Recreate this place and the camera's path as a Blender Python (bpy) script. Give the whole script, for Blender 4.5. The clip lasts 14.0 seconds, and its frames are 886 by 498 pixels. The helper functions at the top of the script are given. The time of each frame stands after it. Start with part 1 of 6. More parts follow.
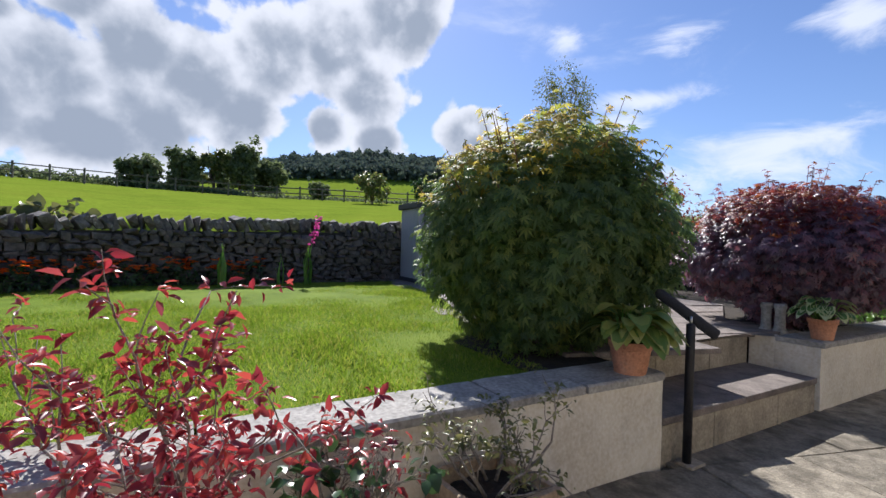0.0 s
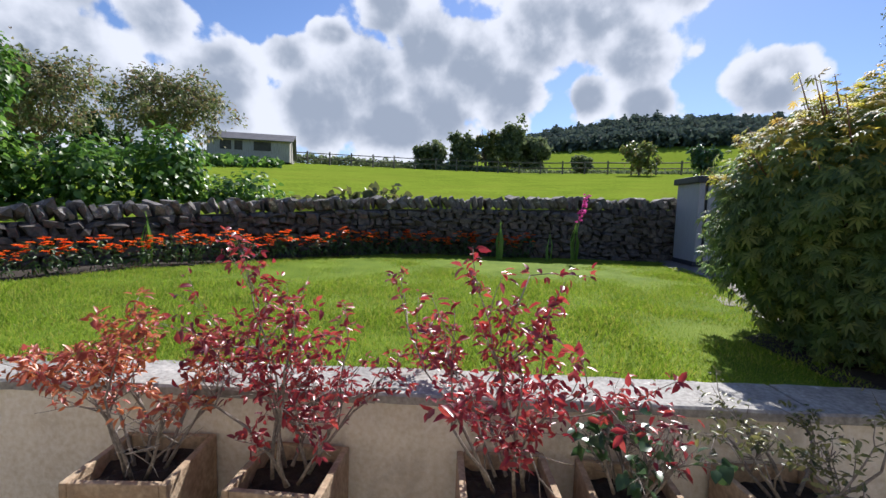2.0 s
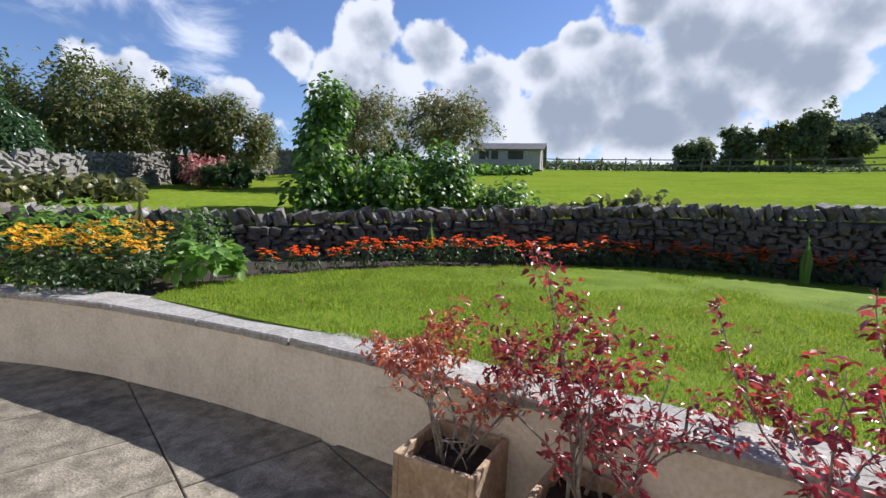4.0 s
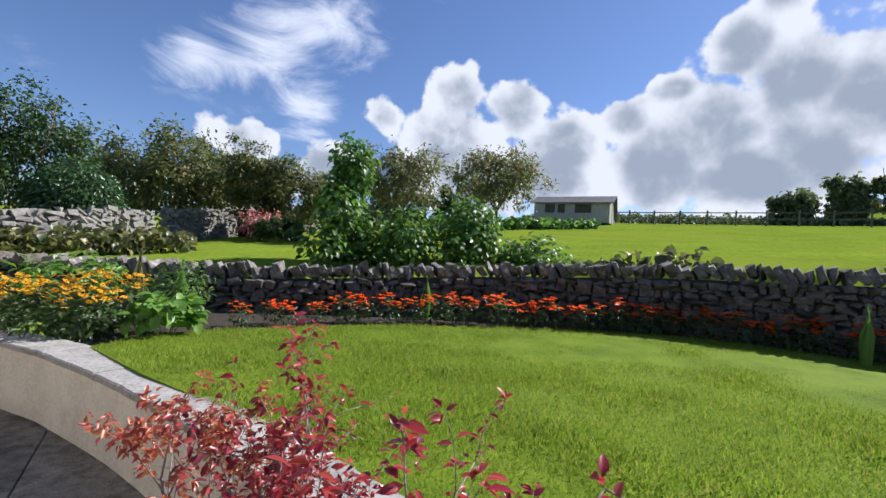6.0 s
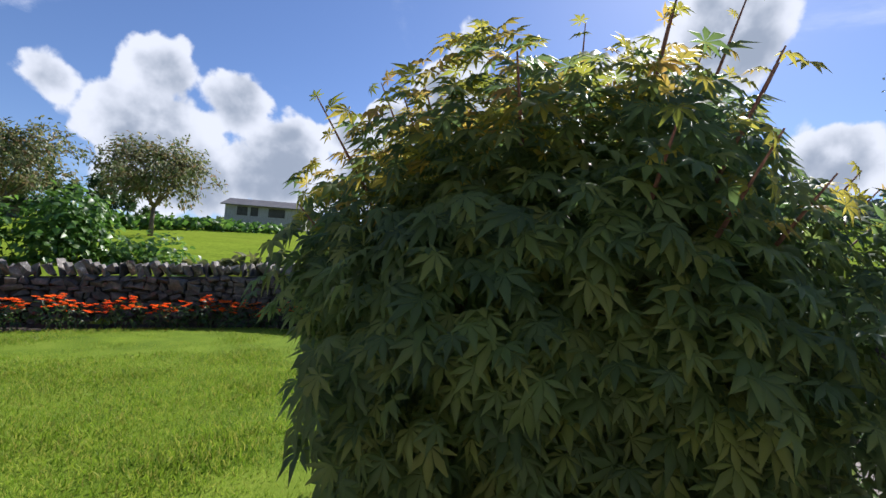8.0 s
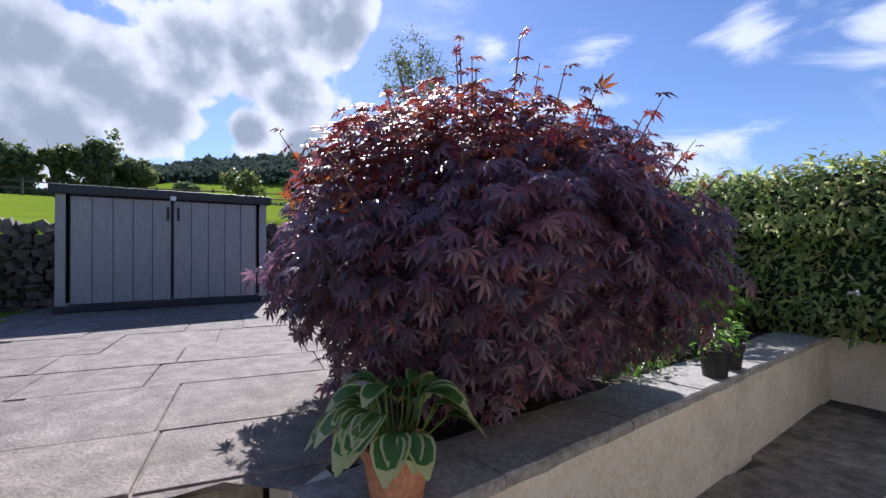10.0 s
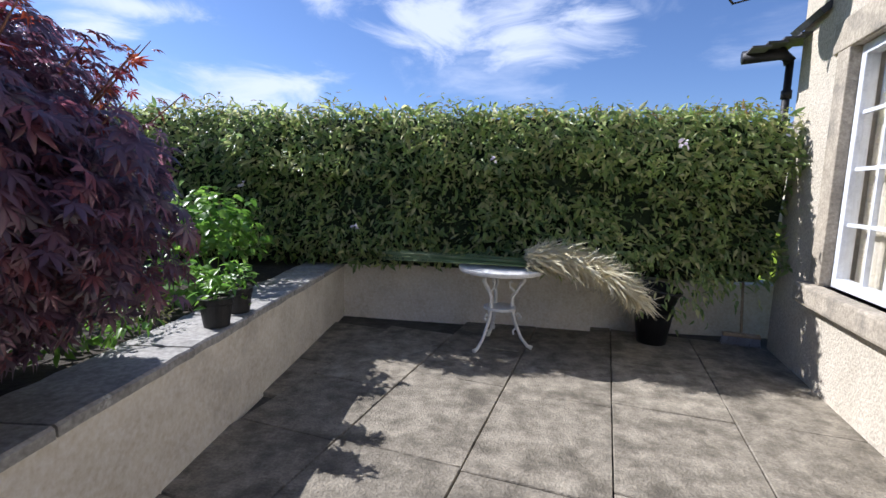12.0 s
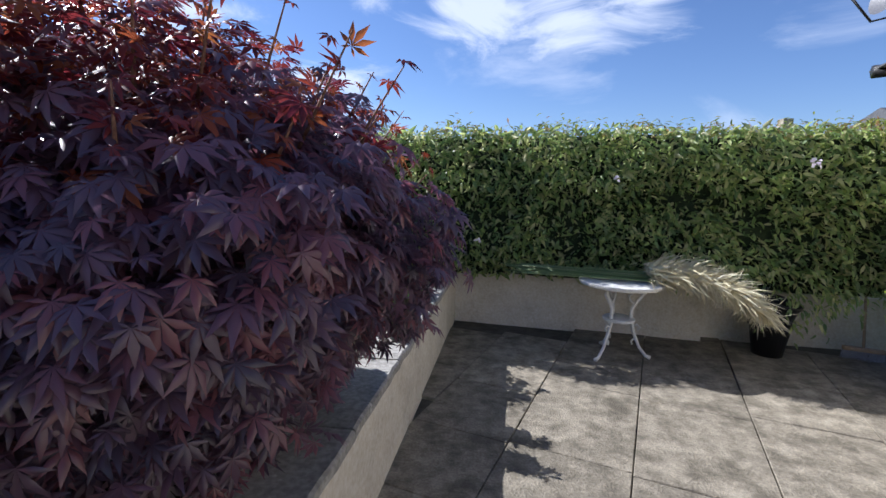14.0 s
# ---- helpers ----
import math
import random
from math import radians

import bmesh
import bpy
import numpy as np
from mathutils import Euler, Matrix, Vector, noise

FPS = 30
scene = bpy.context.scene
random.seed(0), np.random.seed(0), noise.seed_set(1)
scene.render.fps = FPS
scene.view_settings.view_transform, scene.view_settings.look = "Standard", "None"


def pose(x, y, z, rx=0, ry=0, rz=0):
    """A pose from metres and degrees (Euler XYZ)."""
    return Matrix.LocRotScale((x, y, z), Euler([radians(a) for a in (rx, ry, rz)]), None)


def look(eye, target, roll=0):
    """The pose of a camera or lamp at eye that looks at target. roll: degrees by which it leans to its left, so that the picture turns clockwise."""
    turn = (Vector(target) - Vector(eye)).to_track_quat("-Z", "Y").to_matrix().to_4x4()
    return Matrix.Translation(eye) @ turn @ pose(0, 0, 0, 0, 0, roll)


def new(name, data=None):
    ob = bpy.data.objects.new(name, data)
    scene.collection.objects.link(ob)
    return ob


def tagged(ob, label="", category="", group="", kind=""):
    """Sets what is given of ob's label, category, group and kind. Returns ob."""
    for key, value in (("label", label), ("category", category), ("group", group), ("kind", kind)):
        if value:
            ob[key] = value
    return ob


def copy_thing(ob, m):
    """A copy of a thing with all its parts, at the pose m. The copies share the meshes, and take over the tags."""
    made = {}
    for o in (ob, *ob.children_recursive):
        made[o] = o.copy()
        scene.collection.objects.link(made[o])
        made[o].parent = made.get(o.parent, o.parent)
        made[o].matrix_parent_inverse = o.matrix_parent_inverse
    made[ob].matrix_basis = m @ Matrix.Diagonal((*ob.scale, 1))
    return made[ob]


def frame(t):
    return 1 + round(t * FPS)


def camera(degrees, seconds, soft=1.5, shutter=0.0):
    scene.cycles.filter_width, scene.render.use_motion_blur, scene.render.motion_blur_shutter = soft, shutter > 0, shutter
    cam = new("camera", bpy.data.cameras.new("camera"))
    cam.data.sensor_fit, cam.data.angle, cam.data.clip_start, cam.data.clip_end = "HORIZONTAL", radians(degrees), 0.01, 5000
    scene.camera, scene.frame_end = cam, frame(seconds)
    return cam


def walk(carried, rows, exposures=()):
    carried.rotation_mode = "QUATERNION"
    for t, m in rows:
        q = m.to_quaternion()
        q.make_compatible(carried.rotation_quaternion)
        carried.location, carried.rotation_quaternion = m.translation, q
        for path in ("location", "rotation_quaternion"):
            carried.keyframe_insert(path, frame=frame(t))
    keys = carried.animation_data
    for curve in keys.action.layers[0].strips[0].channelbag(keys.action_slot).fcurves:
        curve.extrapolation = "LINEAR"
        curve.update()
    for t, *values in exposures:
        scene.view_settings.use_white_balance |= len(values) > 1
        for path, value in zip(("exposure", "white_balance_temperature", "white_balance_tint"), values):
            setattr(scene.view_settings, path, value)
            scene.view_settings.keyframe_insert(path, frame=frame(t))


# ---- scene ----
cam = camera(88.4, 14.0)

PATH = [
    (0, (-0.388, 0.037, 1.298), (-2.122, 1.034, 1.284), 1.6),
    (0.5, (-0.316, 0.02, 1.35), (-2.188, 0.721, 1.287), 1.6),
    (1, (-0.259, -0.017, 1.354), (-2.208, 0.421, 1.257), 1.9),
    (1.5, (-0.224, -0.088, 1.355), (-2.211, 0.106, 1.224), 2.1),
    (2, (-0.171, -0.173, 1.381), (-2.163, -0.23, 1.213), 2.0),
    (2.5, (-0.175, -0.292, 1.367), (-2.139, -0.619, 1.187), 2.2),
    (3, (-0.162, -0.403, 1.374), (-2.061, -1.001, 1.187), 2.3),
    (3.5, (-0.158, -0.461, 1.384), (-1.965, -1.297, 1.191), 2.4),
    (4, (-0.182, -0.449, 1.418), (-1.883, -1.484, 1.23), 2.6),
    (4.2, (-0.214, -0.435, 1.455), (-1.873, -1.536, 1.275), 2.5),
    (6.3, (-1.246, 0.655, 1.534), (-2.736, -0.679, 1.573), 3.3),
    (6.5, (-1.296, 0.823, 1.52), (-2.847, -0.439, 1.575), 3.4),
    (7, (-1.407, 1.323, 1.51), (-3.136, 0.321, 1.6), 3.6),
    (7.5, (-1.419, 1.878, 1.52), (-3.303, 1.216, 1.632), 3.4),
    (7.7, (-1.411, 2.073, 1.546), (-3.343, 1.567, 1.665), 3.7),
    (10, (-1.01, 4.19, 1.325), (-2.584, 5.424, 1.332), 0.0),
    (10.5, (-0.909, 4.389, 1.305), (-2.136, 5.966, 1.214), 0.4),
    (11, (-0.823, 4.573, 1.313), (-1.627, 6.397, 1.154), 0.5),
    (11.5, (-0.778, 4.715, 1.319), (-1.185, 6.661, 1.102), 1.0),
    (12, (-0.794, 4.808, 1.342), (-0.902, 6.789, 1.086), 1.5),
    (12.5, (-0.871, 4.852, 1.405), (-0.879, 6.833, 1.133), 1.5),
    (13, (-1.07, 4.813, 1.441), (-1.002, 6.793, 1.168), 1.7),
    (13.5, (-1.312, 4.663, 1.527), (-1.289, 6.641, 1.23), 1.6),
    (14, (-1.498, 4.476, 1.555), (-1.79, 6.433, 1.261), 1.0),
]
walk(cam, [(t, look(eye, target, roll)) for t, eye, target, roll in PATH], [(0.0, 0.84, 6100, 14), (7.7, 0.84, 6100, 14), (10.0, 0.90, 5850, 17), (14.0, 0.88, 5700, 14)])

# ---- sky, sun ----
SUN_YAW, SUN_UP = 68.0, 41.0
sun = new("sun", bpy.data.lights.new("sun", "SUN"))
sun.data.energy, sun.data.angle, sun.data.color = 4.2, radians(0.6), (1.0, 0.95, 0.86)
sun.matrix_world = look((0, 0, 0), (math.sin(radians(SUN_YAW)) * math.cos(radians(SUN_UP)), -math.cos(radians(SUN_YAW)) * math.cos(radians(SUN_UP)), -math.sin(radians(SUN_UP))))

# cumulus heaps: yaw, height above the horizon, half width, half height, in degrees
HEAPS = [(101.5, 15.4, 6.5, 5.6), (95, 18.8, 6, 5.5), (98.5, 10, 7, 4.8), (81.3, 20.5, 5.8, 5.6), (84.1, 13.7, 4.7, 4.4), (73.6, 22.3, 5.6, 5.6),
         (70, 17.7, 4.6, 4.6), (66.1, 26, 6.6, 6.4), (68.5, 12.4, 3.4, 2.8), (74.7, 13.6, 3, 2.8), (57.2, 13.8, 4, 3.8), (88.8, 17, 5.5, 5.5)]
HEAPS_LEFT = [(131.9, 14, 6, 4.8), (123.4, 18.2, 4, 3.6), (128.3, 8.6, 8, 5), (119.4, 10.6, 6, 5), (107.1, 11.5, 6, 5.6), (93.5, 11.5, 5.9, 5),
              (140.3, 16.2, 2.6, 2.6), (131.2, 19.3, 3.4, 3), (117.4, 13.9, 5, 4.4), (110.9, 16.5, 3.2, 2.8), (105.5, 19.4, 3, 1.6),
              (98.8, 22.4, 3.8, 3.6), (95.9, 27, 3, 3), (155.9, 11.5, 4, 3), (146.7, 9, 5, 3.4)]
VEILS = [(161.4, 19, 4, 3), (153, 21, 6, 3.6), (149.6, 16.4, 4.6, 4), (36.1, 16.8, 7, 1.4), (45.8, 24, 3, 2), (23, 11.3, 9, 3), (18.2, 21, 3.5, 3),
         (33.5, 23.2, 4.5, 1.8), (39, 14.5, 4, 1.6), (25, 8.6, 13, 2.6), (5.2, 19, 8, 4), (-5, 18, 8, 4), (-13, 19, 7, 3.5), (150, 25, 9, 4)]


def make_sky():
    world = bpy.data.worlds.new("world")
    scene.world = world
    world.use_nodes = True
    nt = world.node_tree
    N, L = nt.nodes, nt.links
    bg = N["Background"]

    def math_node(op, a, b=None, c=None):
        n = N.new("ShaderNodeMath")
        n.operation = op
        for i, v in enumerate((a, b, c)):
            if v is None:
                continue
            if isinstance(v, (int, float)):
                n.inputs[i].default_value = v
            else:
                L.new(v, n.inputs[i])
        return n.outputs[0]

    def vec(op, a, b=None):
        n = N.new("ShaderNodeVectorMath")
        n.operation = op
        for i, v in enumerate((a, b)):
            if v is None:
                continue
            if isinstance(v, tuple):
                n.inputs[i].default_value = v
            else:
                L.new(v, n.inputs[i])
        return n.outputs["Value"] if op == "LENGTH" else n.outputs[0]

    def smooth(v, lo, hi):
        n = N.new("ShaderNodeMapRange")
        n.interpolation_type = "SMOOTHSTEP"
        L.new(v, n.inputs[0])
        n.inputs[1].default_value, n.inputs[2].default_value = lo, hi
        return n.outputs[0]

    def fbm(v, scale, detail, rough, distortion=0.0):
        n = N.new("ShaderNodeTexNoise")
        n.inputs["Scale"].default_value, n.inputs["Detail"].default_value = scale, detail
        n.inputs["Roughness"].default_value, n.inputs["Distortion"].default_value = rough, distortion
        L.new(v, n.inputs["Vector"])
        return n.outputs[0]

    def mix(f, a, b):
        n = N.new("ShaderNodeMix")
        n.data_type = "RGBA"
        L.new(f, n.inputs[0])
        for i, v in ((6, a), (7, b)):
            if isinstance(v, tuple):
                n.inputs[i].default_value = (*v, 1)
            else:
                L.new(v, n.inputs[i])
        return n.outputs[2]

    way = N.new("ShaderNodeTexCoord").outputs["Generated"]
    xyz = N.new("ShaderNodeSeparateXYZ")
    L.new(way, xyz.inputs[0])
    x, y, z = xyz.outputs
    yaw = math_node("MULTIPLY", math_node("ARCTAN2", math_node("MULTIPLY", x, -1.0), y), 57.2958)
    up = math_node("MULTIPLY", math_node("ARCSINE", z), 57.2958)
    flat = N.new("ShaderNodeCombineXYZ")
    L.new(yaw, flat.inputs[0])
    L.new(up, flat.inputs[1])
    # ragged outlines: the place looked up is pushed about by noise
    puff = fbm(way, 7.0, 8.0, 0.58, 0.15)

    def heaps(rows, k=0.25):
        best = None
        for a, e, ra, re in rows:
            d = vec("LENGTH", vec("MULTIPLY", vec("SUBTRACT", flat.outputs[0], (a, e, 0)), (1 / ra, 1 / re, 0)))
            v = math_node("SUBTRACT", 1.0, d)
            best = v if best is None else math_node("SMOOTH_MAX", best, v, k)
        return best

    body = heaps(HEAPS + HEAPS_LEFT)

    def billows(v):
        cells = N.new("ShaderNodeTexVoronoi")
        cells.feature, cells.inputs["Scale"].default_value = "SMOOTH_F1", 13.0
        cells.inputs["Smoothness"].default_value, cells.inputs["Detail"].default_value = 0.25, 3.0
        cells.inputs["Roughness"].default_value = 0.45
        L.new(v, cells.inputs["Vector"])
        return math_node("SUBTRACT", 0.42, cells.outputs["Distance"])

    lumps = billows(way)
    rough = math_node("ADD", math_node("MULTIPLY", math_node("SUBTRACT", puff, 0.5), 1.55), math_node("MULTIPLY", lumps, 0.6))
    dens = math_node("ADD", math_node("ADD", body, rough), 0.40)
    heap_mask = smooth(dens, 0.0, 0.22)
    # shade: thick parts grey, rims and the side towards the sun bright
    lifted = vec("ADD", way, (-0.020, 0.010, 0.034))
    puff_up = fbm(lifted, 7.0, 8.0, 0.58, 0.15)
    relief = math_node("ADD", math_node("MULTIPLY", math_node("SUBTRACT", puff_up, puff), 2.0), math_node("MULTIPLY", math_node("SUBTRACT", billows(lifted), lumps), 0.7))
    core = smooth(math_node("ADD", body, math_node("MULTIPLY", rough, 0.45)), -0.25, 0.62)
    near_sun = smooth(math_node("ABSOLUTE", math_node("SUBTRACT", yaw, 84.0)), 75.0, 20.0)
    low_part = math_node("MULTIPLY", smooth(up, 19.0, 6.0), 0.28)
    grey = math_node("ADD", math_node("MULTIPLY", core, math_node("ADD", math_node("ADD", math_node("MULTIPLY", near_sun, 0.42), 0.36), low_part)), math_node("MULTIPLY", relief, 0.8))
    grey_n = smooth(grey, 0.0, 0.95)
    cloud = mix(grey_n, (0.53, 0.55, 0.58), (0.225, 0.26, 0.31))
    veil = heaps(VEILS, 0.5)
    streak = fbm(vec("MULTIPLY", way, (1.0, 1.0, 2.6)), 5.0, 8.0, 0.62, 0.7)
    veil_d = math_node("ADD", veil, math_node("MULTIPLY", math_node("SUBTRACT", streak, 0.5), 3.4))
    veil_mask = math_node("MULTIPLY", smooth(veil_d, -0.1, 1.1), 0.85)
    # scattered cloud over the rest of the sky
    rest = math_node("MULTIPLY", smooth(fbm(vec("MULTIPLY", way, (1.0, 1.0, 2.0)), 3.2, 8.0, 0.6, 0.4), 0.53, 0.78), 0.5)
    sky = N.new("ShaderNodeTexSky")
    sky.sky_type, sky.sun_disc = "NISHITA", False
    sky.sun_elevation, sky.sun_rotation = radians(SUN_UP), radians(-SUN_YAW)
    sky.air_density, sky.dust_density, sky.ozone_density = 1.0, 0.25, 3.0
    blue = N.new("ShaderNodeVectorMath")
    blue.operation = "MULTIPLY"
    L.new(sky.outputs[0], blue.inputs[0])
    blue.inputs[1].default_value = (0.063, 0.066, 0.076)
    c = mix(math_node("MAXIMUM", rest, veil_mask), blue.outputs[0], (0.56, 0.59, 0.65))
    c = mix(heap_mask, c, cloud)
    L.new(c, bg.inputs[0])
    bg.inputs[1].default_value = 0.92


make_sky()

# ---- materials ----


def nodes_of(name):
    m = bpy.data.materials.new(name)
    m.use_nodes = True
    return m, m.node_tree.nodes, m.node_tree.links, m.node_tree.nodes["Principled BSDF"]


def surface(name, low, high, scale=8.0, rough=0.85, bump=0.3, bump_scale=60.0, metal=0.0, patches=None, patch_scale=1.5, patch_cut=(0.55, 0.7), vary=0.0, coords="Object", stretch=None, spec=0.4):
    """Colour between low and high by noise at two scales, optional patches of a third colour, fine relief; vary: brightness by object."""
    m, N, L, p = nodes_of(name)
    tc = N.new("ShaderNodeTexCoord")
    src = tc.outputs["Object"]
    if coords == "World":
        src = N.new("ShaderNodeNewGeometry").outputs["Position"]
    if stretch:
        mp = N.new("ShaderNodeMapping")
        mp.inputs["Scale"].default_value = stretch
        L.new(src, mp.inputs[0])
        src = mp.outputs[0]
    n1, n2 = N.new("ShaderNodeTexNoise"), N.new("ShaderNodeTexNoise")
    n1.inputs["Scale"].default_value, n1.inputs["Detail"].default_value, n1.inputs["Roughness"].default_value = scale, 8, 0.65
    n2.inputs["Scale"].default_value, n2.inputs["Detail"].default_value = bump_scale, 6
    for n in (n1, n2):
        L.new(src, n.inputs["Vector"])
    ramp = N.new("ShaderNodeValToRGB")
    ramp.color_ramp.elements[0].position, ramp.color_ramp.elements[1].position = 0.32, 0.68
    ramp.color_ramp.elements[0].color, ramp.color_ramp.elements[1].color = (*low, 1), (*high, 1)
    L.new(n1.outputs[0], ramp.inputs[0])
    out = ramp.outputs[0]
    fine = N.new("ShaderNodeMix")
    fine.data_type, fine.blend_type = "RGBA", "OVERLAY"
    fine.inputs[0].default_value = 0.55
    L.new(out, fine.inputs[6])
    L.new(n2.outputs[0], fine.inputs[7])
    out = fine.outputs[2]
    if patches:
        n3 = N.new("ShaderNodeTexNoise")
        n3.inputs["Scale"].default_value, n3.inputs["Detail"].default_value, n3.inputs["Roughness"].default_value = patch_scale, 9, 0.7
        L.new(src, n3.inputs["Vector"])
        mr = N.new("ShaderNodeMapRange")
        mr.inputs[1].default_value, mr.inputs[2].default_value = patch_cut
        L.new(n3.outputs[0], mr.inputs[0])
        mx = N.new("ShaderNodeMix")
        mx.data_type = "RGBA"
        mx.inputs[7].default_value = (*patches, 1)
        L.new(mr.outputs[0], mx.inputs[0])
        L.new(out, mx.inputs[6])
        out = mx.outputs[2]
    if vary:
        info = N.new("ShaderNodeObjectInfo")
        hsv = N.new("ShaderNodeHueSaturation")
        mr = N.new("ShaderNodeMapRange")
        mr.inputs[3].default_value, mr.inputs[4].default_value = 1 - vary, 1 + vary
        L.new(info.outputs["Random"], mr.inputs[0])
        L.new(mr.outputs[0], hsv.inputs["Value"])
        L.new(out, hsv.inputs["Color"])
        out = hsv.outputs[0]
    L.new(out, p.inputs["Base Color"])
    p.inputs["Roughness"].default_value, p.inputs["Metallic"].default_value = rough, metal
    p.inputs["Specular IOR Level"].default_value = spec
    if bump:
        b = N.new("ShaderNodeBump")
        b.inputs["Strength"].default_value, b.inputs["Distance"].default_value = bump, 0.01
        L.new(n2.outputs[0], b.inputs["Height"])
        L.new(b.outputs[0], p.inputs["Normal"])
    return m


def foliage(name, colours, rough=0.45,  through_share=0.35, through_gain=1.6, spec=0.5):
    """Leaves: one colour each out of a row, light coming through them."""
    m, N, L, p = nodes_of(name)
    geo = N.new("ShaderNodeNewGeometry")
    ramp = N.new("ShaderNodeValToRGB")
    els = ramp.color_ramp.elements
    while len(els) < len(colours):
        els.new(0.5)
    for i, c in enumerate(colours):
        els[i].position, els[i].color = i / max(1, len(colours) - 1), (*c, 1)
    L.new(geo.outputs["Random Per Island"], ramp.inputs[0])
    ns = N.new("ShaderNodeTexNoise")
    ns.inputs["Scale"].default_value, ns.inputs["Detail"].default_value = 3.0, 4
    L.new(geo.outputs["Position"], ns.inputs["Vector"])
    mr = N.new("ShaderNodeMapRange")
    mr.inputs[3].default_value, mr.inputs[4].default_value = 0.65, 1.35
    L.new(ns.outputs[0], mr.inputs[0])
    hsv = N.new("ShaderNodeHueSaturation")
    L.new(mr.outputs[0], hsv.inputs["Value"])
    L.new(ramp.outputs[0], hsv.inputs["Color"])
    L.new(hsv.outputs[0], p.inputs["Base Color"])
    p.inputs["Roughness"].default_value, p.inputs["Specular IOR Level"].default_value = rough, spec
    tr = N.new("ShaderNodeBsdfTranslucent")
    gain = N.new("ShaderNodeVectorMath")
    gain.operation = "SCALE"
    gain.inputs["Scale"].default_value = through_gain
    L.new(hsv.outputs[0], gain.inputs[0])
    L.new(gain.outputs[0], tr.inputs[0])
    mx = N.new("ShaderNodeMixShader")
    mx.inputs[0].default_value = through_share
    L.new(p.outputs[0], mx.inputs[1])
    L.new(tr.outputs[0], mx.inputs[2])
    L.new(mx.outputs[0], N["Material Output"].inputs[0])
    return m


def plain(name, c, rough=0.5, metal=0.0, spec=0.5):
    return surface(name, tuple(v * 0.88 for v in c), tuple(min(1, v * 1.1) for v in c), 14.0, rough, 0.08, 90.0, metal, spec=spec)


RENDER = surface("cream_render", (0.62, 0.565, 0.475), (0.78, 0.725, 0.625), 3.0, 0.9, 0.5, 45.0, patches=(0.40, 0.36, 0.30), patch_scale=2.2, patch_cut=(0.56, 0.8), coords="World")
ROUGHCAST = surface("roughcast", (0.46, 0.41, 0.325), (0.55, 0.49, 0.395), 3.0, 0.9, 1.0, 55.0, coords="World")
DRESSED = surface("dressed_stone", (0.30, 0.26, 0.20), (0.46, 0.40, 0.31), 5.0, 0.88, 0.5, 50.0, patches=(0.14, 0.13, 0.11), patch_scale=3.0, patch_cut=(0.52, 0.75), coords="World")
FLAG = surface("flagstone", (0.125, 0.108, 0.08), (0.36, 0.318, 0.245), 8.0, 0.8, 0.9, 70.0, patches=(0.11, 0.095, 0.07), patch_scale=3.2, patch_cut=(0.50, 0.64), vary=0.16, coords="World")
FLAG_PALE = surface("pale_flagstone", (0.135, 0.112, 0.098), (0.285, 0.243, 0.215), 7.0, 0.8, 0.9, 70.0, patches=(0.13, 0.112, 0.095), patch_scale=3.2, patch_cut=(0.53, 0.7), vary=0.14, coords="World")
COPING = surface("coping_stone", (0.24, 0.23, 0.21), (0.42, 0.40, 0.37), 5.0, 0.85, 0.5, 40.0, patches=(0.62, 0.61, 0.57), patch_scale=7.0, patch_cut=(0.62, 0.68), vary=0.1, coords="World")
JOINT = surface("joint_soil", (0.05, 0.046, 0.034), (0.13, 0.12, 0.095), 9.0, 0.95, 0.4, 60.0, coords="World")
SOIL = surface("soil", (0.022, 0.017, 0.012), (0.055, 0.042, 0.03), 8.0, 0.97, 1.0, 40.0, coords="World")
STONE = surface("wall_stone", (0.048, 0.041, 0.036), (0.145, 0.124, 0.108), 9.0, 0.9, 0.9, 30.0, patches=(0.22, 0.21, 0.19), patch_scale=9.0, patch_cut=(0.64, 0.72), vary=0.25, coords="World")
COPE = surface("cope_stone_lichen", (0.085, 0.076, 0.068), (0.23, 0.21, 0.19), 7.0, 0.9, 0.9, 30.0, patches=(0.46, 0.44, 0.40), patch_scale=8.0, patch_cut=(0.56, 0.66), vary=0.3, coords="World")
STONE_PALE = surface("pale_wall_stone", (0.13, 0.122, 0.11), (0.32, 0.305, 0.28), 3.0, 0.9, 0.7, 20.0, patches=(0.15, 0.14, 0.12), patch_scale=4.0, patch_cut=(0.58, 0.75), vary=0.25, coords="World")
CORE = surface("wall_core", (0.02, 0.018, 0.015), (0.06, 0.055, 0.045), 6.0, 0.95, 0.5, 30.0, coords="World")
TURF = surface("turf", (0.085, 0.14, 0.010), (0.165, 0.24, 0.018), 2.2, 0.9, 0.5, 140.0, patches=(0.17, 0.22, 0.03), patch_scale=1.1, patch_cut=(0.5, 0.8), coords="World", spec=0.1)
FIELD = surface("field_grass", (0.14, 0.20, 0.022), (0.20, 0.27, 0.03), 0.5, 1.0, 0.9, 9.0, patches=(0.19, 0.23, 0.03), patch_scale=0.22, patch_cut=(0.5, 0.75), coords="World", spec=0.0)
BLADE = foliage("grass_blades", [(0.081, 0.153, 0.012), (0.162, 0.255, 0.018), (0.23, 0.306, 0.03), (0.324, 0.306, 0.07)], 0.55, 0.4, 1.6, 0.25)
BARK = surface("bark", (0.10, 0.075, 0.055), (0.22, 0.17, 0.13), 20.0, 0.9, 0.8, 80.0)
BARK_GREY = surface("grey_bark", (0.15, 0.13, 0.11), (0.34, 0.30, 0.26), 20.0, 0.9, 0.6, 80.0)
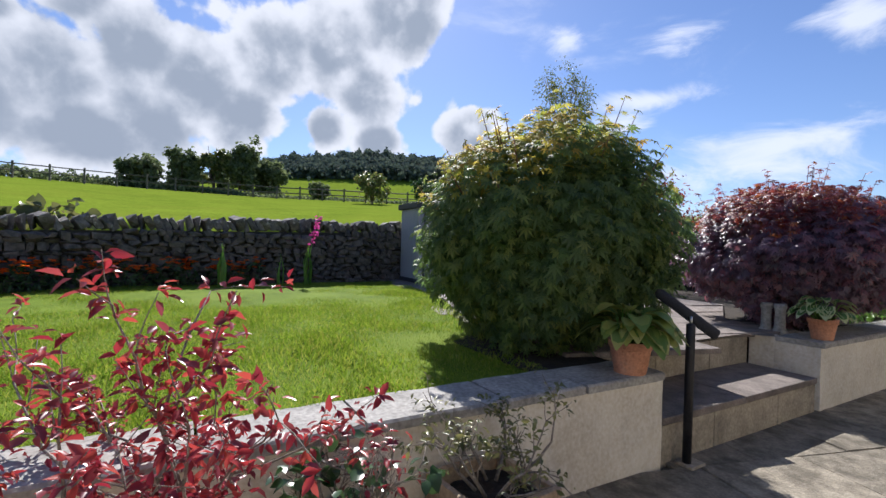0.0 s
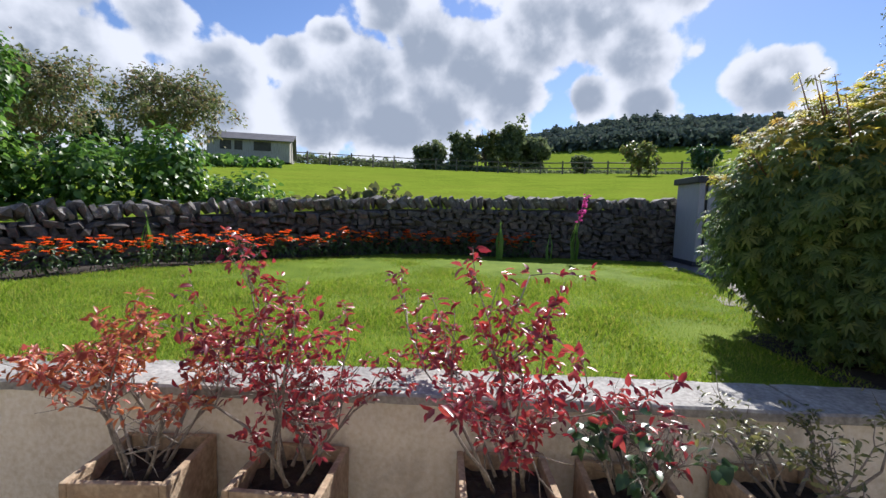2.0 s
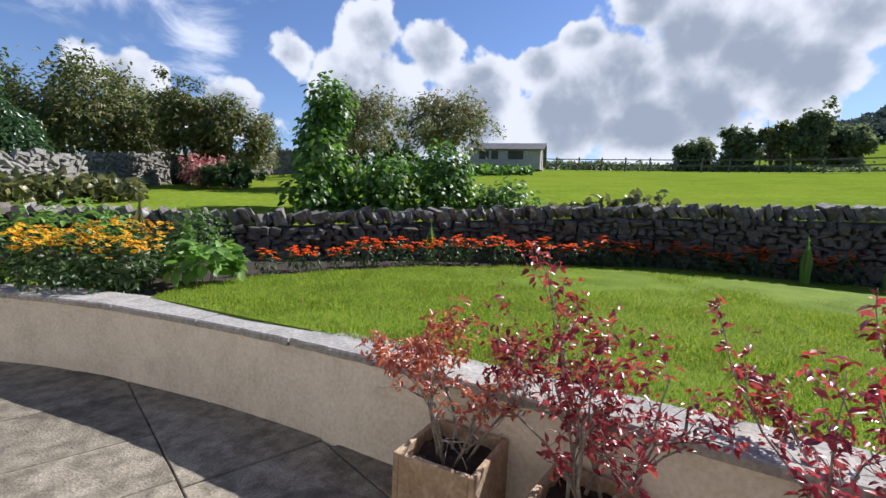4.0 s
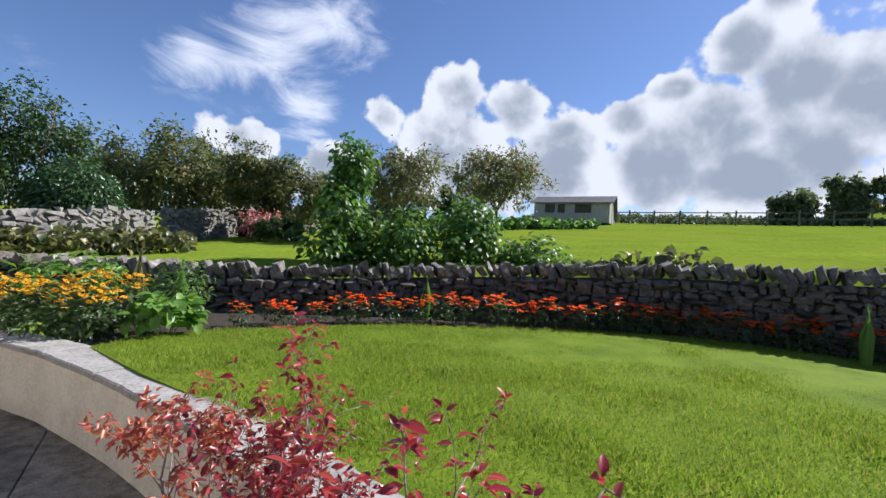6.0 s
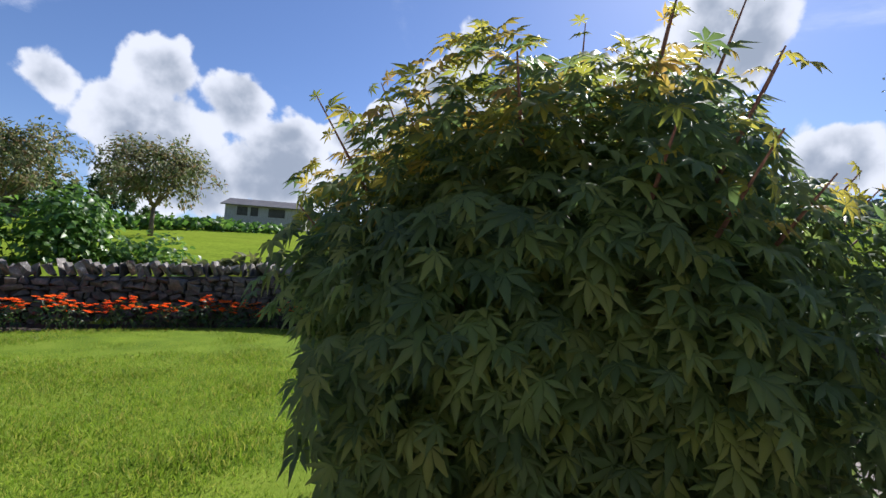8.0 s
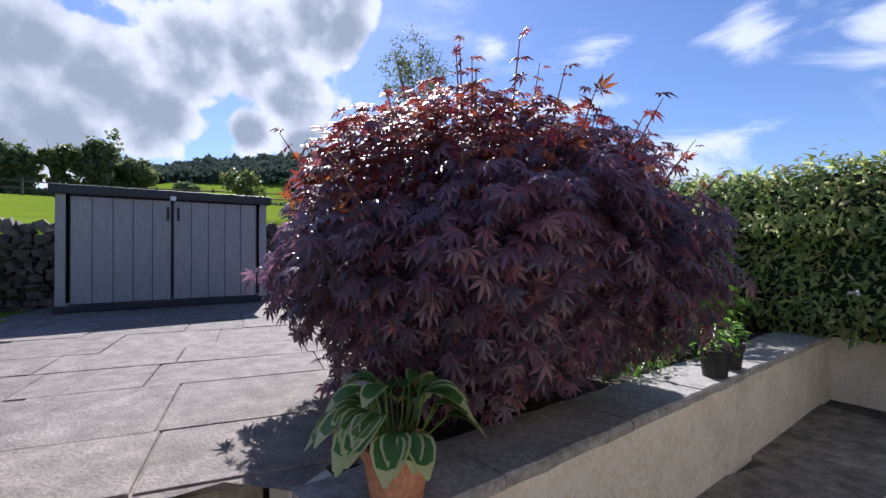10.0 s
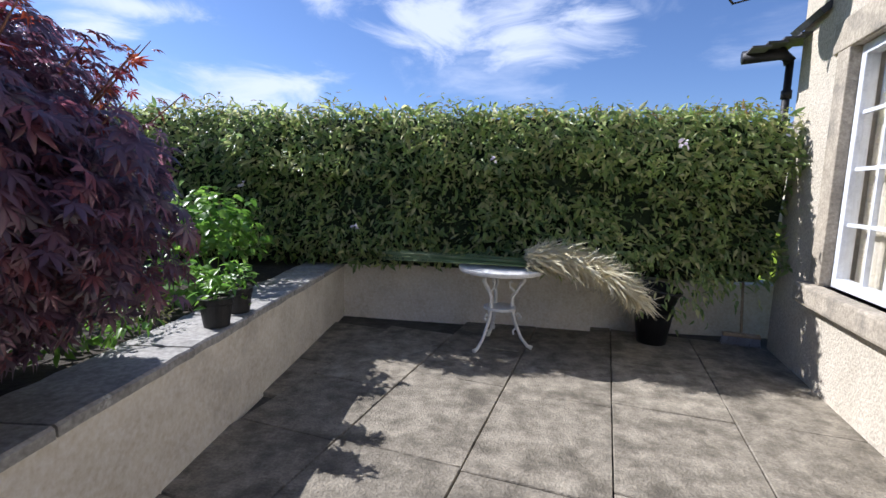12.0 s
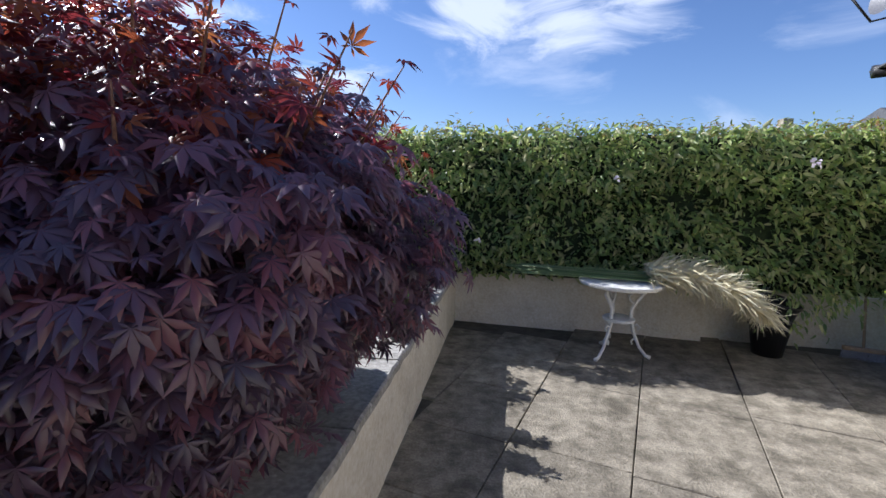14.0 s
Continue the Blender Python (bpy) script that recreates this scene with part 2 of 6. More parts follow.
TWIG_RED = surface("red_twig", (0.16, 0.07, 0.05), (0.30, 0.17, 0.12), 20.0, 0.8, 0.4, 80.0)
TERRACOTTA = surface("terracotta", (0.44, 0.19, 0.11), (0.58, 0.29, 0.18), 5.0, 0.85, 0.3, 60.0, patches=(0.55, 0.38, 0.28), patch_scale=6.0, patch_cut=(0.58, 0.8))
BOXSTONE = surface("reconstituted_stone", (0.30, 0.20, 0.12), (0.50, 0.39, 0.27), 6.0, 0.9, 0.6, 50.0, patches=(0.20, 0.17, 0.13), patch_scale=5.0, patch_cut=(0.55, 0.75))
BLACK = surface("black_plastic", (0.010, 0.010, 0.011), (0.022, 0.022, 0.024), 10.0, 0.45, 0.1, 80.0)
IRON = surface("black_iron", (0.010, 0.010, 0.012), (0.028, 0.026, 0.028), 10.0, 0.5, 0.3, 80.0)
RUBBER = plain("foam_rubber", (0.03, 0.03, 0.034), 0.9)
WHITE_IRON = surface("white_painted_iron", (0.66, 0.65, 0.62), (0.80, 0.80, 0.78), 12.0, 0.5, 0.3, 90.0, patches=(0.50, 0.46, 0.40), patch_scale=14.0, patch_cut=(0.62, 0.7))
UPVC = plain("white_upvc", (0.70, 0.72, 0.76), 0.3)
SHED_PANEL = surface("grey_resin_panel", (0.30, 0.30, 0.32), (0.40, 0.40, 0.42), 6.0, 0.6, 0.25, 120.0, stretch=(8, 8, 0.6))
SHED_DARK = plain("dark_resin", (0.035, 0.037, 0.045), 0.6)
CABIN_WOOD = surface("weathered_boards", (0.28, 0.26, 0.24), (0.46, 0.43, 0.40), 3.0, 0.9, 0.4, 30.0, stretch=(6, 6, 0.7))
CABIN_DARK = surface("creosoted_boards", (0.05, 0.045, 0.04), (0.10, 0.09, 0.08), 3.0, 0.9, 0.4, 30.0)
ROOF_METAL = surface("corrugated_roof", (0.09, 0.085, 0.085), (0.16, 0.15, 0.145), 2.0, 0.6, 0.3, 20.0)
SLATE = surface("slate", (0.05, 0.05, 0.055), (0.11, 0.11, 0.12), 6.0, 0.6, 0.4, 40.0, vary=0.2)
FENCE_WOOD = surface("fence_wood", (0.09, 0.08, 0.07), (0.17, 0.15, 0.13), 6.0, 0.9, 0.4, 30.0)
CURTAIN = surface("curtain_cloth", (0.62, 0.57, 0.46), (0.78, 0.72, 0.60), 12.0, 0.9, 0.2, 90.0)
ROOM = plain("room_wall", (0.22, 0.20, 0.18), 0.9)
WOOD = surface("ash_handle", (0.34, 0.25, 0.16), (0.48, 0.37, 0.26), 10.0, 0.7, 0.3, 70.0)
BRISTLE = plain("grey_bristle", (0.38, 0.40, 0.47), 0.9)
PLUME = foliage("pampas_plume", [(0.62, 0.55, 0.36), (0.74, 0.68, 0.48), (0.82, 0.78, 0.62)], 0.8, 0.35, 1.05, 0.2)
REED = foliage("pampas_stem", [(0.10, 0.17, 0.06), (0.18, 0.26, 0.10), (0.30, 0.33, 0.16)], 0.6, 0.1, 1.2)
DISH = plain("dish_grey", (0.16, 0.16, 0.17), 0.5, 0.3)

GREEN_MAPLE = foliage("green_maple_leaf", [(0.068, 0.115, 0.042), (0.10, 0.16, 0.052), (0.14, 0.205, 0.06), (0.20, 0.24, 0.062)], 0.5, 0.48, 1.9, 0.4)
# yellowing leaves, brightened further: sunlight on the crown's top put into the colour
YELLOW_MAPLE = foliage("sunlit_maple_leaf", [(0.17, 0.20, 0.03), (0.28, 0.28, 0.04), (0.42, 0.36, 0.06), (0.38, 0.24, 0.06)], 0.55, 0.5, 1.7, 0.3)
PURPLE_MAPLE = foliage("purple_maple_leaf", [(0.075, 0.052, 0.082), (0.12, 0.07, 0.108), (0.165, 0.082, 0.12), (0.225, 0.075, 0.095)], 0.36, 0.36, 2.2, 1.0)
RED_MAPLE = foliage("red_maple_leaf", [(0.11, 0.016, 0.026), (0.19, 0.028, 0.032), (0.26, 0.05, 0.026), (0.34, 0.12, 0.035)], 0.42, 0.42, 1.5)
RED_LEAF = foliage("red_blueberry_leaf", [(0.162, 0.016, 0.03), (0.27, 0.024, 0.038), (0.378, 0.041, 0.047), (0.459, 0.074, 0.054), (0.149, 0.034, 0.061)], 0.34, 0.35, 1.5, 0.6)
RUST_LEAF = foliage("rust_leaf", [(0.312, 0.052, 0.046), (0.442, 0.117, 0.065), (0.546, 0.221, 0.078), (0.286, 0.039, 0.052)], 0.38, 0.35, 1.4, 0.6)
OLIVE_LEAF = foliage("olive_leaf", [(0.07, 0.09, 0.03), (0.14, 0.15, 0.05), (0.26, 0.25, 0.09), (0.05, 0.07, 0.03)], 0.4, 0.3, 1.4)
DARK_LEAF = foliage("dark_evergreen_leaf", [(0.026, 0.065, 0.023), (0.046, 0.098, 0.033), (0.078, 0.143, 0.046)], 0.3, 0.25, 1.5, 0.6)
HEDGE_LEAF = foliage("hedge_leaf", [(0.09, 0.15, 0.05), (0.17, 0.25, 0.085), (0.26, 0.34, 0.11), (0.34, 0.40, 0.14), (0.50, 0.48, 0.25), (0.15, 0.22, 0.085)], 0.38, 0.45, 1.9, 0.6)
HEDGE_TIP = foliage("hedge_tip_leaf", [(0.193, 0.237, 0.044), (0.303, 0.3, 0.074), (0.138, 0.213, 0.044), (0.358, 0.2, 0.09)], 0.4, 0.4, 1.4)
HOSTA_LEAF = foliage("hosta_leaf", [(0.06, 0.15, 0.03), (0.09, 0.19, 0.035), (0.13, 0.23, 0.05)], 0.4, 0.35, 1.5)
HOSTA_EDGE = foliage("hosta_margin", [(0.48, 0.52, 0.22), (0.60, 0.62, 0.34)], 0.45, 0.35, 1.1)
HOSTA_OLD = foliage("yellowing_hosta_leaf", [(0.14, 0.24, 0.05), (0.24, 0.32, 0.07), (0.42, 0.42, 0.10), (0.50, 0.48, 0.16)], 0.4, 0.4, 1.5)
FRESH_LEAF = foliage("fresh_leaf", [(0.09, 0.20, 0.03), (0.14, 0.28, 0.04), (0.22, 0.36, 0.06)], 0.4, 0.4, 1.5)
VINE_LEAF = foliage("vine_leaf", [(0.034, 0.088, 0.016), (0.064, 0.142, 0.022), (0.10, 0.20, 0.03), (0.16, 0.265, 0.05)], 0.42, 0.4, 1.6)
TREE_LEAF = foliage("tree_leaf", [(0.055, 0.085, 0.026), (0.10, 0.135, 0.038), (0.165, 0.185, 0.052), (0.22, 0.17, 0.065)], 0.5, 0.35, 1.5)
APPLE_LEAF = foliage("orchard_leaf", [(0.089, 0.122, 0.043), (0.149, 0.179, 0.065), (0.223, 0.229, 0.1), (0.252, 0.157, 0.086)], 0.5, 0.35, 1.4)
SHRUB_LEAF = foliage("shrub_leaf", [(0.025, 0.06, 0.015), (0.05, 0.10, 0.025), (0.09, 0.14, 0.04)], 0.45, 0.3, 1.5)
FAR_LEAF = foliage("far_tree_leaf", [(0.10, 0.135, 0.07), (0.15, 0.185, 0.085), (0.20, 0.23, 0.105)], 0.8, 0.35, 1.4, 0.2)
# bluish grey-green: the haze of distance is mixed into this leaf colour
WOODS_HAZE_LEAF = foliage("far_woods", [(0.075, 0.105, 0.09), (0.095, 0.125, 0.10), (0.115, 0.145, 0.11)], 0.9, 0.25, 1.2, 0.1)
MARIGOLD = foliage("marigold_petal", [(0.72, 0.12, 0.012), (0.90, 0.20, 0.016), (0.80, 0.09, 0.012), (0.95, 0.32, 0.03)], 0.6, 0.4, 1.25, 0.2)
GOLD = foliage("gold_petal", [(0.75, 0.38, 0.01), (0.85, 0.48, 0.02), (0.8, 0.32, 0.01)], 0.6, 0.3, 1.2, 0.2)
PINK = foliage("pink_petal", [(0.65, 0.06, 0.30), (0.75, 0.12, 0.42)], 0.5, 0.35, 1.2)
PALE_PINK = foliage("pale_petal", [(0.72, 0.62, 0.70), (0.78, 0.72, 0.76)], 0.6, 0.3, 1.0)
ROSE = foliage("rose_petal", [(0.60, 0.10, 0.10), (0.75, 0.50, 0.45), (0.5, 0.04, 0.06)], 0.6, 0.3, 1.1)
DARK_EYE = plain("flower_eye", (0.03, 0.015, 0.01), 0.9)


def make_glass():
    m, N, L, p = nodes_of("window_glass")
    g, t, mx, lw = N.new("ShaderNodeBsdfGlossy"), N.new("ShaderNodeBsdfTransparent"), N.new("ShaderNodeMixShader"), N.new("ShaderNodeLayerWeight")
    g.inputs["Roughness"].default_value = 0.0
    lw.inputs["Blend"].default_value = 0.5
    power, share = N.new("ShaderNodeMath"), N.new("ShaderNodeMath")
    power.operation, power.inputs[1].default_value = "POWER", 3.0
    share.operation, share.inputs[1].default_value, share.inputs[2].default_value = "MULTIPLY_ADD", 0.6, 0.04
    L.new(lw.outputs["Facing"], power.inputs[0])
    L.new(power.outputs[0], share.inputs[0])
    L.new(share.outputs[0], mx.inputs[0])
    L.new(t.outputs[0], mx.inputs[1])
    L.new(g.outputs[0], mx.inputs[2])
    L.new(mx.outputs[0], N["Material Output"].inputs[0])
    return m


GLASS = make_glass()

# ---- building helpers ----
rng = np.random.default_rng(7)


def mesh_of(name, verts, faces, mat=None, smooth=False):
    me = bpy.data.meshes.new(name)
    me.from_pydata([tuple(map(float, v)) for v in verts], [], [tuple(map(int, f)) for f in faces])
    if smooth:
        me.polygons.foreach_set("use_smooth", [True] * len(me.polygons))
    if mat:
        me.materials.append(mat)
    return me


def tri_mesh(name, verts, tris, mat):
    """A mesh of triangles from arrays, quickly."""
    me = bpy.data.meshes.new(name)
    verts, tris = np.asarray(verts, np.float32), np.asarray(tris, np.int32)
    me.vertices.add(len(verts))
    me.vertices.foreach_set("co", verts.ravel())
    me.loops.add(tris.size)
    me.loops.foreach_set("vertex_index", tris.ravel())
    me.polygons.add(len(tris))
    me.polygons.foreach_set("loop_start", np.arange(0, tris.size, 3, dtype=np.int32))
    me.update(calc_edges=True)
    me.materials.append(mat)
    return me


def part(name, data, material, parent, label="", m=None):
    """One mesh object under a thing or a part."""
    if isinstance(data, bmesh.types.BMesh):
        me = bpy.data.meshes.new(name)
        data.to_mesh(me)
        data.free()
        data = me
    if material and not data.materials:
        data.materials.append(material)
    ob = new(name, data)
    ob.parent = parent
    if m is not None:
        ob.matrix_basis = m
    return tagged(ob, label)


def thing(name, m, label, category, group="", kind=""):
    ob = new(name)
    ob.empty_display_size = 0.1
    ob.matrix_basis = m
    return tagged(ob, label, category, group, kind)


def structure(name, data, label, material=None):
    if isinstance(data, bmesh.types.BMesh):
        me = bpy.data.meshes.new(name)
        data.to_mesh(me)
        data.free()
        data = me
    if material and not data.materials:
        data.materials.append(material)
    return tagged(new(name, data), label, kind="structure")


def add_box(bm, lo, hi, bevel=0.0, m=None):
    made = bmesh.ops.create_cube(bm, size=1)["verts"]
    for v in made:
        v.co = Vector([(a + b) / 2 + k * (b - a) for a, b, k in zip(lo, hi, v.co)])
    if bevel:
        edges = list({e for v in made for e in v.link_edges})
        out = bmesh.ops.bevel(bm, geom=edges, offset=bevel, segments=2, affect="EDGES", profile=0.6)
        made = list({v for f in out["faces"] for v in f.verts} | {v for v in made if v.is_valid})
    if m is not None:
        bmesh.ops.transform(bm, matrix=m, verts=made)
    return bm


def box(lo, hi, bevel=0.0, m=None):
    return add_box(bmesh.new(), lo, hi, bevel, m)


def lathe(rows, n=20):
    """A turned shape from rows of radius and height."""
    verts, faces = [], []
    for r, z in rows:
        verts += [(r * math.cos(2 * math.pi * k / n), r * math.sin(2 * math.pi * k / n), z) for k in range(n)]
    for i in range(len(rows) - 1):
        for k in range(n):
            a, b = i * n + k, i * n + (k + 1) % n
            faces.append((a, b, b + n, a + n))
    faces.append(tuple(range(n - 1, -1, -1)))
    faces.append(tuple((len(rows) - 1) * n + k for k in range(n)))
    return verts, faces


class Tubes:
    """Collects tapered tubes into one mesh."""

    def __init__(self):
        self.v, self.f = [], []

    def add(self, pts, radii, n=6):
        pts = [Vector(p) for p in pts]
        base = len(self.v)
        for i, p in enumerate(pts):
            d = (pts[min(i + 1, len(pts) - 1)] - pts[max(i - 1, 0)]).normalized()
            a = d.cross(Vector((0.3, 0.9, 0.31))).normalized()
            b = d.cross(a)
            r = radii[i] if hasattr(radii, "__len__") else radii
            for k in range(n):
                t = 2 * math.pi * k / n
                self.v.append(p + (a * math.cos(t) + b * math.sin(t)) * r)
        for i in range(len(pts) - 1):
            for k in range(n):
                x, y = base + i * n + k, base + i * n + (k + 1) % n
                self.f.append((x, y, y + n, x + n))
        self.f.append(tuple(base + k for k in range(n - 1, -1, -1)))
        self.f.append(tuple(base + (len(pts) - 1) * n + k for k in range(n)))
        return self

    def mesh(self, name, mat):
        return mesh_of(name, self.v, self.f, mat, True)


def turns(normal, spin, rolls=None):
    """Rotation matrices (N,3,3) whose z is normal and whose y points along spin as far as it can."""
    z = normal / (np.linalg.norm(normal, axis=1, keepdims=True) + 1e-9)
    y = spin - (spin * z).sum(1, keepdims=True) * z
    y /= np.linalg.norm(y, axis=1, keepdims=True) + 1e-9
    return np.stack([np.cross(y, z), y, z], axis=2)


def scatter(name, template, places, rots, sizes, mat):
    """Copies of a small template of triangles, joined into one mesh."""
    tv, tf = np.asarray(template[0], float), np.asarray(template[1], int)
    sizes = np.asarray(sizes, float).reshape(len(places), -1, 1)
    v = np.einsum("nij,nkj->nki", rots, tv[None] * (sizes if sizes.shape[1] == 1 else sizes.transpose(0, 2, 1))) + places[:, None]
    f = tf[None] + (np.arange(len(places)) * len(tv))[:, None, None]
    return tri_mesh(name, v.reshape(-1, 3), f.reshape(-1, 3), mat)


def maple_leaf(lobes=((-128, 0.42), (-78, 0.72), (-36, 0.95), (0, 1.08), (36, 0.95), (78, 0.72), (128, 0.42)), droop=0.28, slim=0.27):
    v, f = [(0, 0, 0)], []
    for a, l in lobes:
        a = radians(a)
        d, s = np.array((math.sin(a), math.cos(a), 0)), np.array((math.cos(a), -math.sin(a), 0))
        i = len(v)
        w = slim * l * 0.5
        v += [tuple(d * l * 0.48 - s * w + (0, 0, -0.02)), tuple(d * l + (0, 0, -droop * l)), tuple(d * l * 0.48 + s * w + (0, 0, -0.02)), tuple(d * l * 0.5 + (0, 0, 0.05))]
        f += [(0, i + 3, i), (i, i + 3, i + 1), (i + 3, i + 2, i + 1), (0, i + 2, i + 3)]
    return np.array(v), np.array(f)


def oval_leaf(width=0.5, fold=0.12, curl=0.15):
    v = [(0, 0, 0), (-width * 0.42, 0.3, fold), (width * 0.42, 0.3, fold), (0, 0.4, 0), (-width * 0.36, 0.65, fold - curl * 0.4), (width * 0.36, 0.65, fold - curl * 0.4), (0, 1, -curl)]
    f = [(0, 3, 1), (0, 2, 3), (1, 3, 4), (3, 2, 5), (3, 6, 4), (3, 5, 6)]
    return np.array(v), np.array(f)


def blade_leaf(width=0.1, bend=0.3):
    v = [(-width / 2, 0, 0), (width / 2, 0, 0), (-width * 0.4, 0.5, 0.04), (width * 0.4, 0.5, 0.04), (0, 1, -bend)]
    return np.array(v), np.array([(0, 1, 2), (1, 3, 2), (2, 3, 4)])


MAPLE, OVAL, NARROW, BROAD, SLIM = maple_leaf(), oval_leaf(), oval_leaf(0.36, 0.08, 0.2), oval_leaf(0.8, 0.1, 0.2), blade_leaf()
MAPLE_WIDE = maple_leaf(((-112, 0.5), (-56, 0.82), (0, 1.0), (56, 0.82), (112, 0.5)), 0.22, 0.52)
CLUMP = oval_leaf(0.9, 0.2, 0.25)


def unit(v):
    return v / (np.linalg.norm(v, axis=-1, keepdims=True) + 1e-9)


def fbm_at(p, scale):
    return np.array([noise.fractal(Vector(q) * scale, 0.9, 2.0, 3) for q in p])


# ---- the ground: one sheet to the horizon ----
def ground_height(x, y):
    r = math.hypot(x + 0.5, y)
    a = math.degrees(math.atan2(-(x + 0.5), y)) % 360
    slope = np.interp(a, [0, 40, 60, 112, 122, 138, 148, 154, 162, 180, 360], [0.0, 0.07, 0.112, 0.116, 0.116, 0.098, 0.075, 0.064, 0.02, 0.0, 0.0])
    z0 = np.interp(a, [0, 30, 60, 100, 125, 150, 165, 175, 200, 330, 360], [0.2, 0.5, 1.42, 1.42, 1.28, 1.15, 1.05, 0.95, 0.0, 0.0, 0.2])
    if r < np.interp(a, [57, 66, 78, 95, 120], [14, 11.4, 9.9, 9.3, 8.9]) or (r < 24 and (a < 57 or a > 187)):
        return -0.25
    z = z0 + slope * (min(r, 39) - 9)
    if r > 39:
        far = np.interp(a, [0, 45, 56, 82, 95, 130, 360], [0.0, 0.05, 0.128, 0.125, 0.085, 0.05, 0.0])
        keep = 1.4 + (z - 1.4) * (1 + 0.9 * (min(r, 110) - 39) / 71 * 0.9) if z > 1.4 else z
        z = keep + max(0.0, far * min(r, 260) - (keep - 1.4)) * min(1, max(0, (r - 110) / 120))
        if r > 260:
            hill = np.interp(a, [0, 35, 50, 60, 70, 80, 92, 105, 150, 360], [0, 0, 22, 27, 30, 22, 6, 0, 0, 0])
            z += hill * min(1, (r - 260) / 110)
    return z + 0.12 * noise.noise(Vector((x * 0.12, y * 0.12, 0)))


def make_ground():
    radii = [0, 3, 6, 8.99, 9.0, 9.6, 10.4, 11.5, 13, 15, 17, 20, 23, 26, 29, 32, 35, 38, 40, 44, 50, 60, 75, 95, 110, 130, 150, 175, 200, 230, 260, 300, 340, 370, 500, 900, 2000, 4500]
    n = 180
    verts, faces = [], []
    for r in radii:
        for k in range(n):
            t = 2 * math.pi * k / n
            x, y = -0.5 - r * math.sin(t), r * math.cos(t)
            verts.append((x, y, ground_height(x, y)))
    for i in range(len(radii) - 1):
        for k in range(n):
            a, b = i * n + k, i * n + (k + 1) % n
            faces.append((a, b, b + n, a + n))
    structure("ground", mesh_of("ground", verts, faces, FIELD, True), "sloping green pasture rising behind the garden wall")


make_ground()

# ---- lawn ----
LAWN = [(-2.40, 2.0), (-2.42, 1.0), (-2.42, -0.2), (-2.36, -1.6), (-2.26, -2.5), (-2.14, -3.2), (-2.10, -3.75), (-2.06, -4.35), (-2.5, -4.62), (-3.3, -4.72), (-4.5, -4.45),
        (-5.6, -3.9), (-6.6, -3.2), (-7.4, -2.5), (-8.05, -1.6), (-8.45, -0.6), (-8.66, 0.4), (-8.84, 2.0), (-8.93, 3.75), (-7.2, 3.45), (-5.6, 3.05), (-4.2, 2.55), (-3.4, 2.15)]


def inside(poly, pts):
    x, y = pts[:, 0], pts[:, 1]
    hit = np.zeros(len(pts), bool)
    for (x0, y0), (x1, y1) in zip(poly, poly[1:] + poly[:1]):
        c = (y0 > y) != (y1 > y)
        hit ^= c & (x < (x1 - x0) * (y - y0) / (y1 - y0 + 1e-12) + x0)
    return hit


def lawn_height(x, y):
    return 0.56 + 0.018 * np.sin(x * 1.1 + y * 0.5) + 0.012 * np.sin(y * 1.7 - x * 0.4)


def make_lawn():
    bm = bmesh.new()
    top = [bm.verts.new((x, y, float(lawn_height(x, y)))) for x, y in LAWN]
    low = [bm.verts.new((x, y, 0.2)) for x, y in LAWN]
    bm.faces.new(top)
    for i in range(len(top)):
        j = (i + 1) % len(top)
        bm.faces.new((low[i], low[j], top[j], top[i]))
    bmesh.ops.triangulate(bm, faces=[f for f in bm.faces if len(f.verts) > 4])
    bmesh.ops.recalc_face_normals(bm, faces=bm.faces)
    structure("lawn", bm, "mown green lawn behind the low cream wall", TURF)
    pts = rng.uniform((-8.7, -4.8), (-2.0, 3.8), (330000, 2))
    pts = pts[inside(LAWN, pts)]
    near = np.exp(-np.hypot(pts[:, 0] + 2.0, pts[:, 1]) / 4.5)
    pts = pts[rng.random(len(pts)) < 0.35 + 0.75 * near]
    n = len(pts)
    places = np.c_[pts, lawn_height(pts[:, 0], pts[:, 1]) - 0.004]
    tuft = np.array([noise.noise(Vector((a * 1.6, b * 1.6, 3))) for a, b in pts[:, :2]])
    lean = np.c_[rng.normal(0, 0.55, (n, 2)), np.full(n, 1.0)]
    rots = turns(np.c_[rng.normal(0, 1, (n, 2)), rng.normal(0, 0.15, n)], lean)
    size = rng.uniform(0.022, 0.045, n) * (1 + 0.7 * np.clip(tuft, -0.4, 1))
    ob = new("grass", scatter("grass", blade_leaf(0.13, 0.35), places, rots, size, BLADE))
    tagged(ob, "short bright green grass of the mown lawn", "grass", kind="stuff")


make_lawn()

# ---- lower terrace: retaining walls, coping, floor ----
LEFT_FACE = [(-2.10, 2.585), (-2.12, 1.6), (-2.125, 0.6), (-2.12, -0.4), (-2.10, -1.4), (-2.07, -2.2), (-2.03, -2.75), (-1.97, -3.25), (-1.88, -3.75), (-1.75, -4.4), (-1.58, -4.95), (-1.36, -5.45), (-0.95, -6.15), (-0.2, -7.0), (1.2, -7.9)]
RIGHT_FACE = [(-2.10, 9.52), (-2.10, 8.0), (-2.10, 6.4), (-2.10, 4.70)]
HEDGE_FACE = [(0.44, 9.25), (-0.8, 9.39), (-2.1, 9.52)]
HEDGE_FACE_FAR = [(2.3, 9.34), (0.44, 9.40)]


def dense(line, step):
    out = []
    for (x0, y0), (x1, y1) in zip(line, line[1:]):
        n = max(1, int(math.hypot(x1 - x0, y1 - y0) / step))
        out += [(x0 + (x1 - x0) * k / n, y0 + (y1 - y0) * k / n) for k in range(n)]
    return out + [line[-1]]


